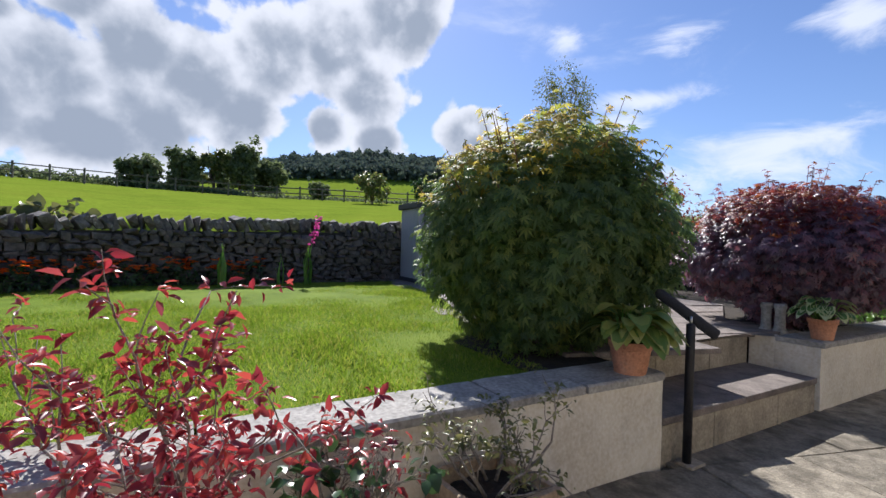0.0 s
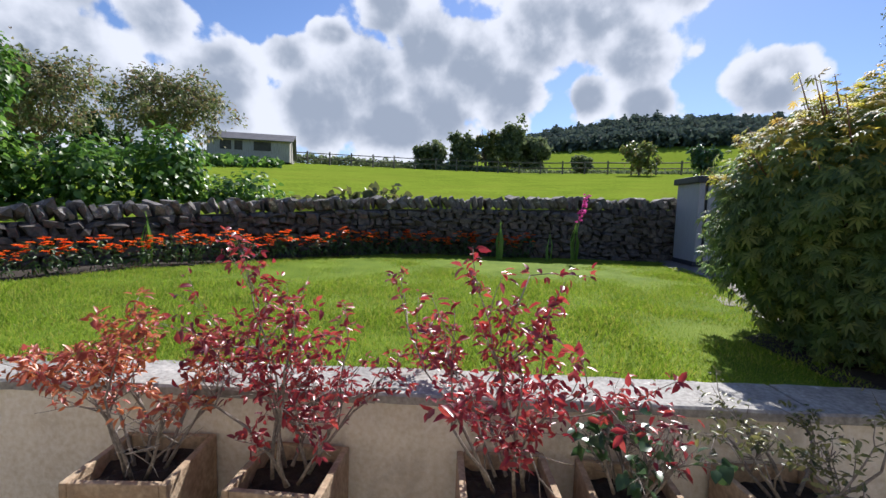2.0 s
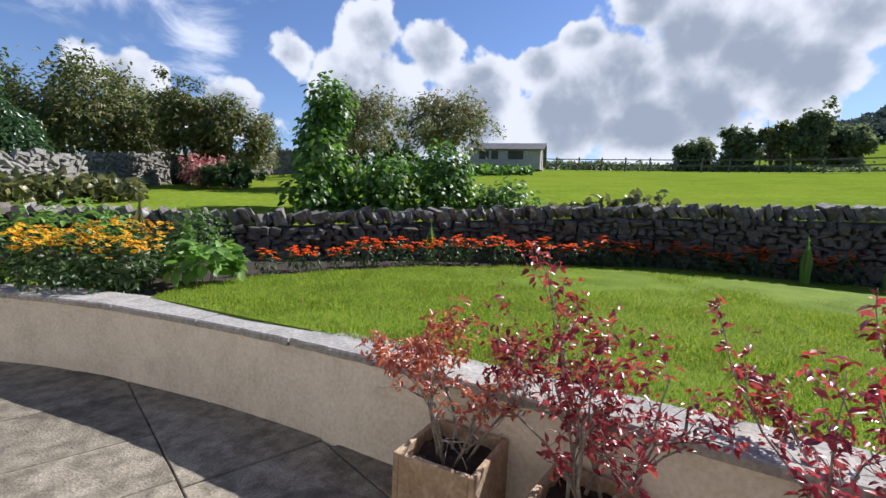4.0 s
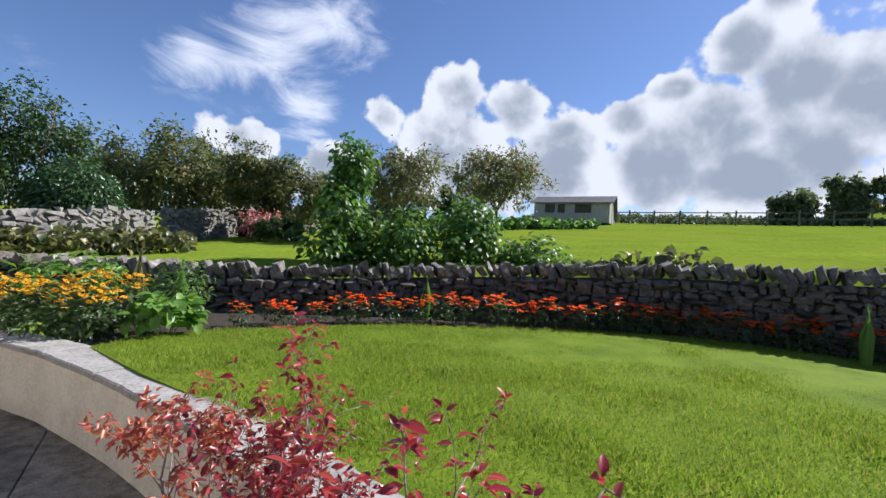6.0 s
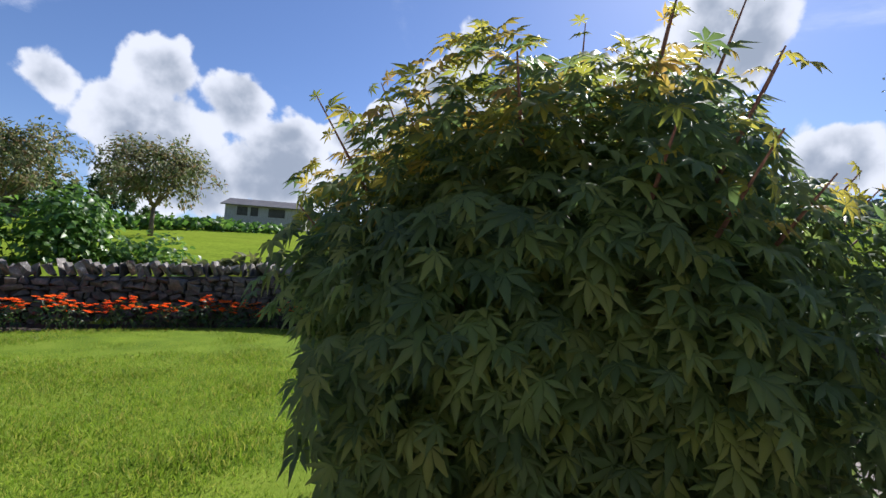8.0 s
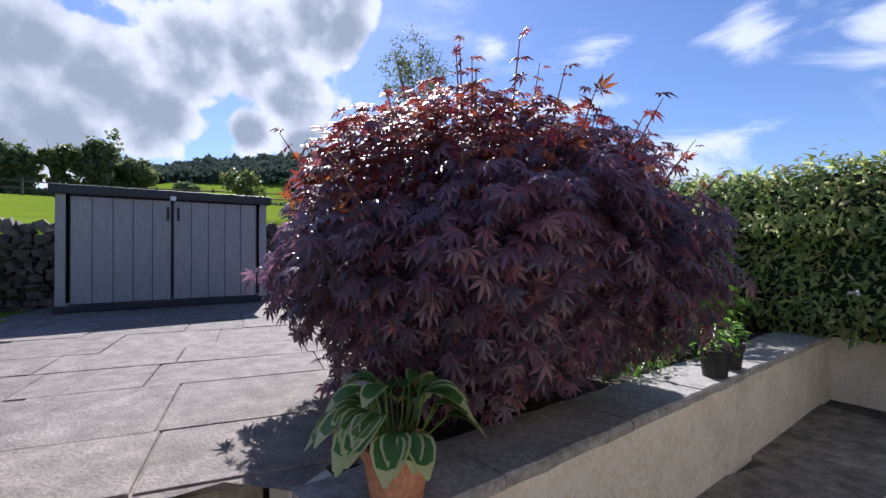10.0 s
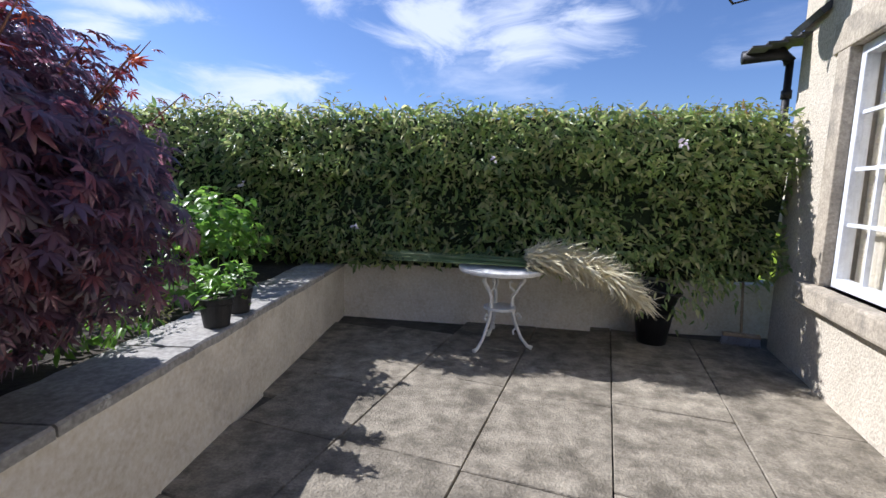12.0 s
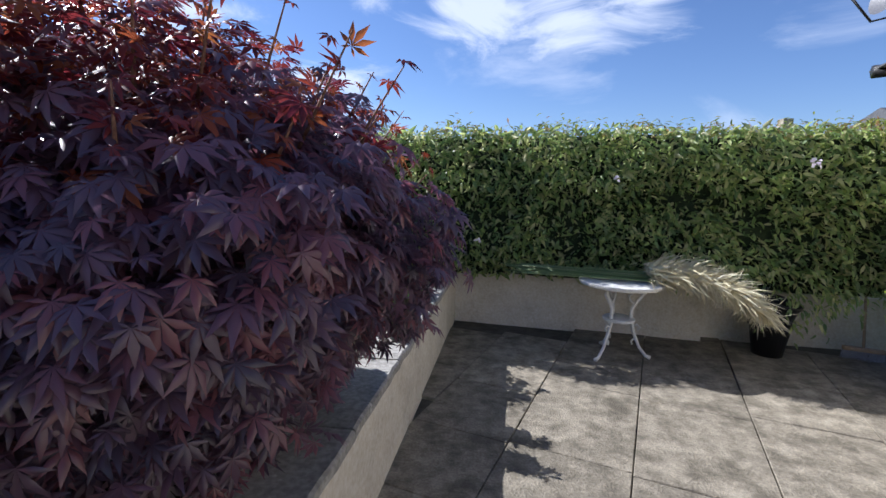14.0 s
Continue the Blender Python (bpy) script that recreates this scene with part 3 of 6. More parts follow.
def sides(line):
    """Along a line: the unit vectors to its right."""
    out = []
    for i in range(len(line)):
        a, b = line[max(i - 1, 0)], line[min(i + 1, len(line) - 1)]
        l = math.hypot(b[0] - a[0], b[1] - a[1])
        out.append(((b[1] - a[1]) / l, -(b[0] - a[0]) / l))
    return out


def wall_mesh(name, line, thick, z0, z1, mat, wobble=0.006):
    line = dense(line, 0.2)
    verts, faces, rows = [], [], 6
    for i, ((x, y), (nx, ny)) in enumerate(zip(line, sides(line))):
        for k in range(rows):
            z = z0 + (z1 - z0) * k / (rows - 1)
            w = wobble * noise.noise(Vector((x * 3, y * 3, z * 3)))
            verts.append((x - nx * w, y - ny * w, z))
        for k in range(rows):
            z = z1 + (z0 - z1) * k / (rows - 1)
            verts.append((x + nx * thick, y + ny * thick, z))
    m = 2 * rows
    for i in range(len(line) - 1):
        for k in range(m):
            faces.append((i * m + k, i * m + (k + 1) % m, (i + 1) * m + (k + 1) % m, (i + 1) * m + k))
    faces.append(tuple(range(m)))
    faces.append(tuple(range(len(line) * m - 1, (len(line) - 1) * m - 1, -1)))
    me = mesh_of(name, verts, faces, mat)
    bm = bmesh.new()
    bm.from_mesh(me)
    bmesh.ops.recalc_face_normals(bm, faces=bm.faces)
    bm.to_mesh(me)
    bm.free()
    return me


def coping_run(parent, line, width, top, over=0.02, length=(0.55, 0.95), name="coping_slab", mat=None):
    """Slabs along a wall, each one bent to it."""
    line = dense(line, 0.1)
    sd = sides(line)
    i = 0
    while i < len(line) - 1:
        n = int(rng.uniform(*length) / 0.1)
        j = min(len(line) - 1, i + n)
        if len(line) - 1 - j < 3:
            j = len(line) - 1
        verts, faces = [], []
        dz, tilt = rng.uniform(-0.004, 0.004), rng.uniform(-0.006, 0.006)
        for k in range(i, j + 1):
            (x, y), (nx, ny) = line[k], sd[k]
            e = 0.006 if k in (i, j) else 0.0
            s = 1 if k == i else (-1 if k == j else 0)
            tx, ty = -ny * e * s, nx * e * s
            f = over + rng.uniform(-0.006, 0.006)
            b = width + rng.uniform(-0.01, 0.01)
            for q, z in ((-f, top - 0.045), (-f, top - 0.01), (-f + 0.012, top), (b - 0.012, top + tilt), (b, top - 0.01), (b, top - 0.045)):
                verts.append((x + nx * q + tx, y + ny * q + ty, z + dz))
        for k in range(j - i):
            for q in range(6):
                faces.append((k * 6 + q, k * 6 + (q + 1) % 6, (k + 1) * 6 + (q + 1) % 6, (k + 1) * 6 + q))
        faces += [tuple(range(6)), tuple(range((j - i) * 6 + 5, (j - i) * 6 - 1, -1))]
        me = mesh_of(name, verts, faces, mat or COPING)
        bm = bmesh.new()
        bm.from_mesh(me)
        bmesh.ops.recalc_face_normals(bm, faces=bm.faces)
        bm.to_mesh(me)
        bm.free()
        part(name, me, None, parent)
        i = j


wall_left = structure("wall_lawn", wall_mesh("wall_lawn", LEFT_FACE, 0.30, -0.05, 0.525, RENDER), "low curved cream-rendered retaining wall below the lawn")
wall_right = structure("wall_bed", wall_mesh("wall_bed", RIGHT_FACE, 0.34, -0.05, 0.525, RENDER), "low cream-rendered retaining wall of the raised bed")
wall_hedge = structure("wall_hedge", wall_mesh("wall_hedge", HEDGE_FACE, 0.34, -0.05, 0.56, RENDER), "low cream-rendered wall beneath the hedge")
wall_hedge_far = structure("wall_hedge_far", wall_mesh("wall_hedge_far", HEDGE_FACE_FAR, 0.34, -0.05, 0.50, RENDER), "set-back end of the cream-rendered wall by the house")
structure("wall_cheek", box((-2.662, 4.70, -0.05), (-2.442, 4.86, 0.56), 0.012), "rough rendered end of the raised bed beside the steps", RENDER)
structure("floor", box((-2.6, -9.0, -0.3), (6.0, 9.6, -0.03)), "dark joints and bed under the terrace paving", JOINT)

# ---- raised ground beside the upper path, steps ----
bm = box((-9.6, 4.72, -0.2), (-2.42, 10.5, 0.535))
add_box(bm, (-9.6, 2.585, -0.2), (-2.72, 4.72, 0.535))
add_box(bm, (-3.6, 1.9, 0.2), (-2.40, 2.585, 0.548))
structure("terrace_bed", bm, "dark soil of the raised beds round the maples", SOIL)


def step_blocks():
    low = thing("garden_step", pose(0, 0, 0), "lower sandstone garden step with a worn pale tread", "step", "stone steps")
    y = 2.60
    for w in (0.58, 0.86, 0.62):
        part("riser_block", box((-2.36, y + 0.004, -0.05), (-2.115, y + w - 0.004, 0.235), 0.012), DRESSED, low)
        y += w
    y = 2.60
    for w in (0.95, 1.11):
        part("tread_slab", box((-2.70, y + 0.004, 0.235), (-2.10, y + w - 0.004, 0.285), 0.010), FLAG_PALE, low)
        y += w
    high = thing("garden_step", pose(0, 0, 0), "upper sandstone step edging the raised paved path", "step", "stone steps")
    y = 2.62
    for w in (0.7, 0.75, 0.62):
        part("riser_block", box((-2.90, y + 0.004, 0.20), (-2.665, y + w - 0.004, 0.535), 0.012), DRESSED, high)
        y += w


step_blocks()


def slab_mesh(name, mat, seed):
    """A paving slab one metre square and 4 cm deep, edges worn."""
    r = np.random.default_rng(seed)
    n, verts, faces = 5, [], []
    ring = []
    for side in range(4):
        for k in range(n):
            t = k / n
            p = [(-.5 + t, -.5), (.5, -.5 + t), (.5 - t, .5), (-.5, .5 - t)][side]
            ring.append(p)
    m = len(ring)
    for inset, z in ((0.0, -0.04), (0.0, -0.006), (0.006, 0.0)):
        for x, y in ring:
            j = r.uniform(0, 0.007)
            verts.append((x * (1 - 2 * inset - j), y * (1 - 2 * inset - j), z))
    for k in range(m):
        q = (k + 1) % m
        faces += [(k, q, m + q, m + k), (m + k, m + q, 2 * m + q, 2 * m + k)]
    faces.append(tuple(range(2 * m, 3 * m)))
    return mesh_of(name, verts, faces, mat)


# ---- garden wall of dry stone ----
DRY = [(1.2, -9.4), (-0.8, -8.5), (-2.5, -7.3), (-3.6, -6.3), (-4.7, -5.5), (-5.8, -4.75), (-6.9, -3.95), (-7.7, -3.0), (-8.3, -1.95), (-8.65, -0.8), (-8.82, 0.4), (-8.95, 2.0), (-9.05, 4.0), (-9.1, 7.0), (-9.1, 11.0)]


def stone_mesh(name, mat, seed):
    r = np.random.default_rng(seed)
    bm = bmesh.new()
    for _ in range(16):
        v = r.uniform(-1, 1, 3)
        v = np.sign(v) * np.abs(v) ** 0.45 * 0.5
        bm.verts.new(v)
    out = bmesh.ops.convex_hull(bm, input=bm.verts)
    bmesh.ops.delete(bm, geom=[g for g in out["geom_interior"] if isinstance(g, bmesh.types.BMVert)], context="VERTS")
    me = bpy.data.meshes.new(name)
    bm.to_mesh(me)
    bm.free()
    me.materials.append(mat)
    return me


def wall_top(x, y):
    return float(np.interp(y, [-9, -5.5, -3.7, -1.5, 0.7, 4.0, 12], [1.12, 1.22, 1.40, 1.56, 1.63, 1.73, 1.8]))


def make_dry_wall():
    line = dense(DRY, 0.15)
    sd = sides(line)
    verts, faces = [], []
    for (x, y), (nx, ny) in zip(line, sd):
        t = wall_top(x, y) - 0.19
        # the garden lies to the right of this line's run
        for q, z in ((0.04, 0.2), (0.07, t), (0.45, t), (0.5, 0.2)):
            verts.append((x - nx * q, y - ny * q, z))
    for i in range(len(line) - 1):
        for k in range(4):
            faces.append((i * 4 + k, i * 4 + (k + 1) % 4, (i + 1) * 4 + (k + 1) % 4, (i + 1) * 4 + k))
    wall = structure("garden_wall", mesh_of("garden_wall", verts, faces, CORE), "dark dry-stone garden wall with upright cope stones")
    shapes = [stone_mesh("stone", STONE, s) for s in range(10)]
    copes = [stone_mesh("cope_stone", COPE, s + 40) for s in range(8)]
    rest_v, rest_f = [], []
    count = 0
    lengths = np.r_[0, np.cumsum([math.dist(a, b) for a, b in zip(line, line[1:])])]

    def at(s):
        k = min(len(line) - 2, int(np.searchsorted(lengths, s, side="right") - 1))
        f = (s - lengths[k]) / (lengths[k + 1] - lengths[k])
        (x0, y0), (x1, y1) = line[k], line[k + 1]
        return x0 + (x1 - x0) * f, y0 + (y1 - y0) * f, sd[k]

    def place(me, s, q, z, size, spin, single):
        x, y, (nx, ny) = at(s)
        turn = math.degrees(math.atan2(ny, nx))
        m = pose(x - nx * q, y - ny * q, z, spin[0], spin[1], turn + spin[2]) @ Matrix.Diagonal((*size, 1))
        if single:
            part(me.name.split(".")[0], me, None, wall, m=m)
        else:
            b = len(rest_v)
            rest_v.extend(m @ v.co for v in me.vertices)
            rest_f.extend([b + i for i in p.vertices] for p in me.polygons)

    z_row = 0.50
    row = 0
    while z_row < 1.6:
        h = rng.uniform(0.06, 0.115)
        s = rng.uniform(0, 0.2)
        while s < lengths[-1]:
            w = rng.uniform(0.08, 0.26)
            x, y, _ = at(min(s + w / 2, lengths[-1] - 0.01))
            if z_row + h < wall_top(x, y) - 0.16:
                near = -5.3 < y < 0.2 and x < -4.5 and count < 290
                count += near
                place(shapes[int(rng.integers(10))], s + w / 2, 0.05 + rng.uniform(-0.02, 0.03), z_row + h / 2, (rng.uniform(0.18, 0.26), w * 1.06, h * rng.uniform(1.05, 1.45)), (rng.uniform(-16, 16), rng.uniform(-9, 9), rng.uniform(-10, 10)), near)
            s += w
        z_row += h
        row += 1
    s = 0.05
    while s < lengths[-1] - 0.1:
        w = rng.uniform(0.075, 0.15)
        x, y, _ = at(s)
        h = rng.uniform(0.19, 0.29)
        single = -7.6 < y < 4.5
        place(copes[int(rng.integers(8))], s + w / 2, 0.24, wall_top(x, y) - 0.20 + h / 2, (0.46, w * 1.1, h), (rng.uniform(14, 36), rng.uniform(-6, 6), rng.uniform(-8, 8)), single)
        s += w * 0.98
    tagged(part("stones", mesh_of("stones", rest_v, rest_f, STONE), None, wall), kind="stuff")


make_dry_wall()

# ---- plants ----


def shell(n, centre, radii, power=2.0, low=-1.0, inner=0.75, seed_scale=1.3, lump=0.18):
    """Points through the outer part of a lumpy ball, with their outward directions."""
    d = unit(rng.normal(0, 1, (n, 3)))
    d = d[d[:, 2] > low]
    lumps = 1 + lump * fbm_at(d * 1.7 + np.array(centre), seed_scale)
    r = rng.uniform(inner, 1.0, len(d)) ** 0.6 * lumps
    return np.array(centre) + d * np.array(radii) * r[:, None], unit(d / np.array(radii))


def leaves_on(name, places, out, mat, template, size, parent, hang=0.6, spread=0.5, label=""):
    n = len(places)
    normal = out * 0.8 + np.array((0, 0, 0.9)) + rng.normal(0, spread, (n, 3))
    spin = out + np.array((0, 0, -hang)) + rng.normal(0, 0.5, (n, 3))
    me = scatter(name, template, places, turns(normal, spin), rng.uniform(size[0], size[1], n), mat)
    return tagged(part(name, me, None, parent, label), kind="stuff")


def limbs(tubes, base, spread, height, count, r0, seed, fork=3):
    r = np.random.default_rng(seed)
    tips = []
    for k in range(count):
        a = 2 * math.pi * (k + r.uniform(-0.3, 0.3)) / count
        top = np.array(base) + (math.cos(a) * spread * r.uniform(0.5, 0.9), math.sin(a) * spread * r.uniform(0.5, 0.9), height * r.uniform(0.65, 0.95))
        mid = (np.array(base) * 0.55 + top * 0.45) + r.normal(0, spread * 0.07, 3) - (0, 0, height * 0.03)
        tubes.add([base, mid, top], [r0, r0 * 0.6, r0 * 0.2])
        for _ in range(fork):
            f = r.uniform(0.35, 0.8)
            b = mid + (top - mid) * f
            t = b + unit(r.normal(0, 1, 3) + (math.cos(a) * 0.6, math.sin(a) * 0.6, 0.9)) * spread * r.uniform(0.3, 0.55)
            tubes.add([b, (b + t) / 2 + r.normal(0, spread * 0.04, 3), t], [r0 * 0.35, r0 * 0.22, r0 * 0.08], 5)
            tips.append(t)
    return tips


def maple(name, m, centre, radii, base, leaf, leaf_top, sizes, count, label, sprigs, low, young=0.35):
    tree = thing(name, m, label, "tree")
    t = Tubes()
    for k in range(3):
        a = 2.1 * k
        t.add([(base[0] + 0.09 * math.cos(a), base[1] + 0.09 * math.sin(a), 0.5), (base[0] + 0.16 * math.cos(a), base[1] + 0.16 * math.sin(a), 0.85), (centre[0] + 0.35 * math.cos(a), centre[1] + 0.35 * math.sin(a), 1.35)], [0.055, 0.045, 0.03], 8)
    for k in range(3):
        a = 2.1 * k
        limbs(t, (base[0] + 0.16 * math.cos(a), base[1] + 0.16 * math.sin(a), 0.85), radii[0] * 0.72, 0.80, 5, 0.024, 11 + k, 3)
    part("trunk", t.mesh("trunk", BARK), None, tree)
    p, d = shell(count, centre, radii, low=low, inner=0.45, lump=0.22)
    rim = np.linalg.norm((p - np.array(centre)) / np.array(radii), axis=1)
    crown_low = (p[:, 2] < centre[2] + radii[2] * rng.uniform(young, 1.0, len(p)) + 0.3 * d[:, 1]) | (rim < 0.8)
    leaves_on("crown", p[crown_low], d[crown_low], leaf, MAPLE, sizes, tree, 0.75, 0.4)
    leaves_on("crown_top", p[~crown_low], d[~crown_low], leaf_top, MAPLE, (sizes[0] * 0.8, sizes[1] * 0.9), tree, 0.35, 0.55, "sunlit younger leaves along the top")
    # loose shoots that stand out of the outline
    t, places, outs = Tubes(), [], []
    for _ in range(sprigs):
        dirn = unit(np.array((rng.normal(0, 0.8), rng.normal(0, 0.8), rng.uniform(0.1, 1.0))))
        b = np.array(centre) + dirn * np.array(radii) * 0.9
        tip = b + (dirn * 0.6 + (0, 0, 0.5)) * rng.uniform(0.15, 0.38)
        t.add([b, (b + tip) / 2, tip], [0.006, 0.004, 0.002], 4)
        for f in np.linspace(0.25, 1, 5):
            places.append(b + (tip - b) * f + rng.normal(0, 0.02, 3))
            outs.append(dirn)
    tagged(part("shoot_growth", t.mesh("shoot_growth", TWIG_RED), None, tree), kind="stuff")
    leaves_on("shoot_leaves", np.array(places), np.array(outs), leaf_top, MAPLE, (sizes[0] * 0.7, sizes[1] * 0.8), tree, 0.3, 0.6)
    return tree


# top and left rim: real yellowing plus painted sunlight
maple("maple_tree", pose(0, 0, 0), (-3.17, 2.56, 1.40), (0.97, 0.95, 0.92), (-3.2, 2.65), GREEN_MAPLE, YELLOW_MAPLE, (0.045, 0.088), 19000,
      "rounded green maple bush, top leaves yellowed with sunlight put into their colour", 60, -0.95, 0.5)
maple("maple_tree", pose(0, 0, 0), (-2.84, 5.86, 1.33), (1.08, 1.08, 0.72), (-2.8, 5.7), PURPLE_MAPLE, RED_MAPLE, (0.042, 0.085), 21000,
      "dense purple-leaved maple with red new growth on top", 50, -0.95, 0.5)

# the thin tree and the russet shrub that stand behind the maples


def broad_tree(name, base, trunk_h, centre, radii, leaf, size, count, label, r0=0.09, inner=0.15, template=OVAL, lump=0.35, bark=None, low=-0.8, group="", seed=3, clumps=0):
    tree = thing(name, pose(*base), label, "tree", group)
    t = Tubes()
    c = np.array(centre) - np.array(base)
    t.add([(0, 0, -0.15), (0.02, 0.01, trunk_h * 0.5), (c[0] * 0.4, c[1] * 0.4, trunk_h)], [r0 * 1.3, r0, r0 * 0.85], 8)
    tips = limbs(t, (c[0] * 0.4, c[1] * 0.4, trunk_h), max(radii[0], radii[1]), c[2] - trunk_h + radii[2], 6, r0 * 0.6, seed, 4)
    part("trunk", t.mesh("trunk", bark or BARK), None, tree)
    if clumps:
        heads, hd = shell(clumps, c, radii, low=low, inner=inner, lump=lump)
        heads = np.r_[heads, np.array(tips)]
        hd = np.r_[hd, unit(np.array(tips) - c)]
        k = rng.integers(0, len(heads), count)
        p = heads[k] + rng.normal(0, min(radii) * 0.13, (count, 3))
        d = unit(hd[k] + rng.normal(0, 0.5, (count, 3)))
    else:
        p, d = shell(count, c, radii, low=low, inner=inner, lump=lump)
    leaves_on("crown", p, d, leaf, template, size, tree, 0.4, 0.8)
    return tree


broad_tree("ornamental_tree", (-13.4, 12.8, 0.6), 4.2, (-13.4, 12.8, 6.9), (1.15, 1.15, 1.6), TREE_LEAF, (0.07, 0.13), 2600, "slender thin-leaved tree showing above the maples", 0.07, 0.1, lump=0.5, clumps=70)
broad_tree("shrub", (-6.4, 8.2, 0.5), 0.9, (-6.4, 8.2, 1.9), (1.1, 0.9, 0.75), RED_MAPLE, (0.05, 0.09), 2600, "russet-leaved shrub behind the purple maple", 0.03, 0.2, clumps=70)

# hedge on the low wall


def make_hedge():
    hedge = thing("hedge", pose(0, 0, 0), "tall dense green climbing hedge on the low cream wall", "hedge")

    def front(x):
        return 9.06 - 0.075 * (x + 2.0)

    # near-black shell behind the leaves: the hedge's inner shade put into colour
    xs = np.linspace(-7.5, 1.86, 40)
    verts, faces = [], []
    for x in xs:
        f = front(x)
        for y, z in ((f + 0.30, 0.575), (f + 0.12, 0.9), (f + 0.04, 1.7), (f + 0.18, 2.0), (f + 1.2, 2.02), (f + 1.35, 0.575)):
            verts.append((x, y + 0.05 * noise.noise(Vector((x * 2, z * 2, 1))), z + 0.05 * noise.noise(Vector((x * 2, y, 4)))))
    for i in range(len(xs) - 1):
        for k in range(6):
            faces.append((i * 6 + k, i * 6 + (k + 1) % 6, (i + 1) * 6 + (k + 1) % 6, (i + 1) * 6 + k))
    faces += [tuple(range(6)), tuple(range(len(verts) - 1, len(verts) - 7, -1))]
    part("inner_growth", mesh_of("inner_growth", verts, faces, surface("hedge_depth", (0.006, 0.012, 0.004), (0.02, 0.035, 0.01), 20.0, 0.95, 0.5, 60.0)), None, hedge, "dark core with the hedge's inner shade put into its colour")
    n = 25000
    x = rng.uniform(-7.5, 1.90, n)
    keep = rng.random(n) < np.where(x > -4.2, 1, 0.6)
    x = x[keep]
    n = len(x)
    z = 0.60 + rng.random(n) ** 0.92 * 1.46
    bulge = 0.20 * np.array([noise.fractal(Vector((a * 1.3, b * 1.5, 0)), 0.9, 2.0, 3) for a, b in zip(x, z)])
    y = front(x) - bulge - 0.10 * (z > 1.5) + rng.uniform(0, 0.16, n) + np.where(z < 0.75, 0.14, 0)
    out = np.c_[np.zeros(n), -np.ones(n), 0.25 * np.ones(n)]
    leaves_on("leaves", np.c_[x, y, z], out, HEDGE_LEAF, NARROW, (0.05, 0.115), hedge, 0.35, 0.95)
    n = 6500
    x = rng.uniform(-7.5, 1.75, n)
    y = front(x) + rng.uniform(-0.1, 1.0, n) ** 1.0
    z = 2.00 + 0.13 * np.array([noise.fractal(Vector((a * 2.2, b * 2.2, 5)), 0.9, 2.0, 3) for a, b in zip(x, y)]) + rng.exponential(0.03, n)
    out = np.c_[np.zeros(n), -0.5 * np.ones(n), np.ones(n)]
    leaves_on("top_leaves", np.c_[x, y, z], out, HEDGE_TIP, NARROW, (0.045, 0.085), hedge, -0.4, 0.7, "lighter sunlit leaves along the top")
    t, pl, od = Tubes(), [], []
    for k in range(90):
        a = rng.uniform(-7, 1.7)
        b = np.array((a, front(a) + rng.uniform(-0.05, 0.5), 2.02))
        tip = b + (rng.normal(0, 0.06), rng.normal(0, 0.06), rng.uniform(0.03, 0.15))
        t.add([b, tip], [0.004, 0.002], 4)
        for f in (0.4, 0.7, 1.0):
            pl.append(b + (tip - b) * f)
            od.append((rng.normal(), rng.normal(), 0.4))
    tagged(part("shoot_growth", t.mesh("shoot_growth", TWIG_RED), None, hedge), kind="stuff")
    leaves_on("shoot_leaves", np.array(pl), unit(np.array(od)), HEDGE_TIP, NARROW, (0.04, 0.07), hedge, -0.5, 0.6)
    # spray hanging down over the wall by the house
    n = 260
    c = np.array((1.22, 8.86, 0.60)) + rng.normal(0, 1, (n, 3)) * (0.22, 0.07, 0.14)
    leaves_on("hanging_spray", c, np.tile((0, -1.0, 0.1), (n, 1)), HEDGE_LEAF, NARROW, (0.05, 0.10), hedge, 0.9, 0.5)
    pet = [(-1.81, 8.84, 1.0), (0.86, 8.50, 1.76), (0.82, 8.50, 1.74), (-0.6, 8.68, 1.62), (-2.9, 8.95, 1.35)]
    pp = np.repeat(np.array(pet), 5, axis=0) + rng.normal(0, 0.012, (25, 3))
    leaves_on("blossoms", pp, np.tile((0, -1.0, 0.2), (25, 1)), PALE_PINK, BROAD, (0.03, 0.045), hedge, 0.2, 0.9, "a few pale pink blossoms")


make_hedge()

# ---- stone troughs with red-leaved bushes along the wall ----


def trough(parent, size, height):
    half, w = size / 2, 0.028
    for lo, hi in (((-half, -half, 0), (half, -half + w, height)), ((-half, half - w, 0), (half, half, height)), ((-half, -half + w + 0.001, 0), (-half + w, half - w - 0.001, height)), ((half - w, -half + w + 0.001, 0), (half, half - w - 0.001, height))):
        part("side_panel", box(lo, hi, 0.006), BOXSTONE, parent)
    bm = bmesh.new()
    bmesh.ops.create_grid(bm, x_segments=10, y_segments=10, size=half - w - 0.002)
    for v in bm.verts:
        v.co.z = height - 0.06 + 0.03 * noise.noise(v.co * 14)
    part("soil", bm, SOIL, parent, "dark crumbly potting soil")


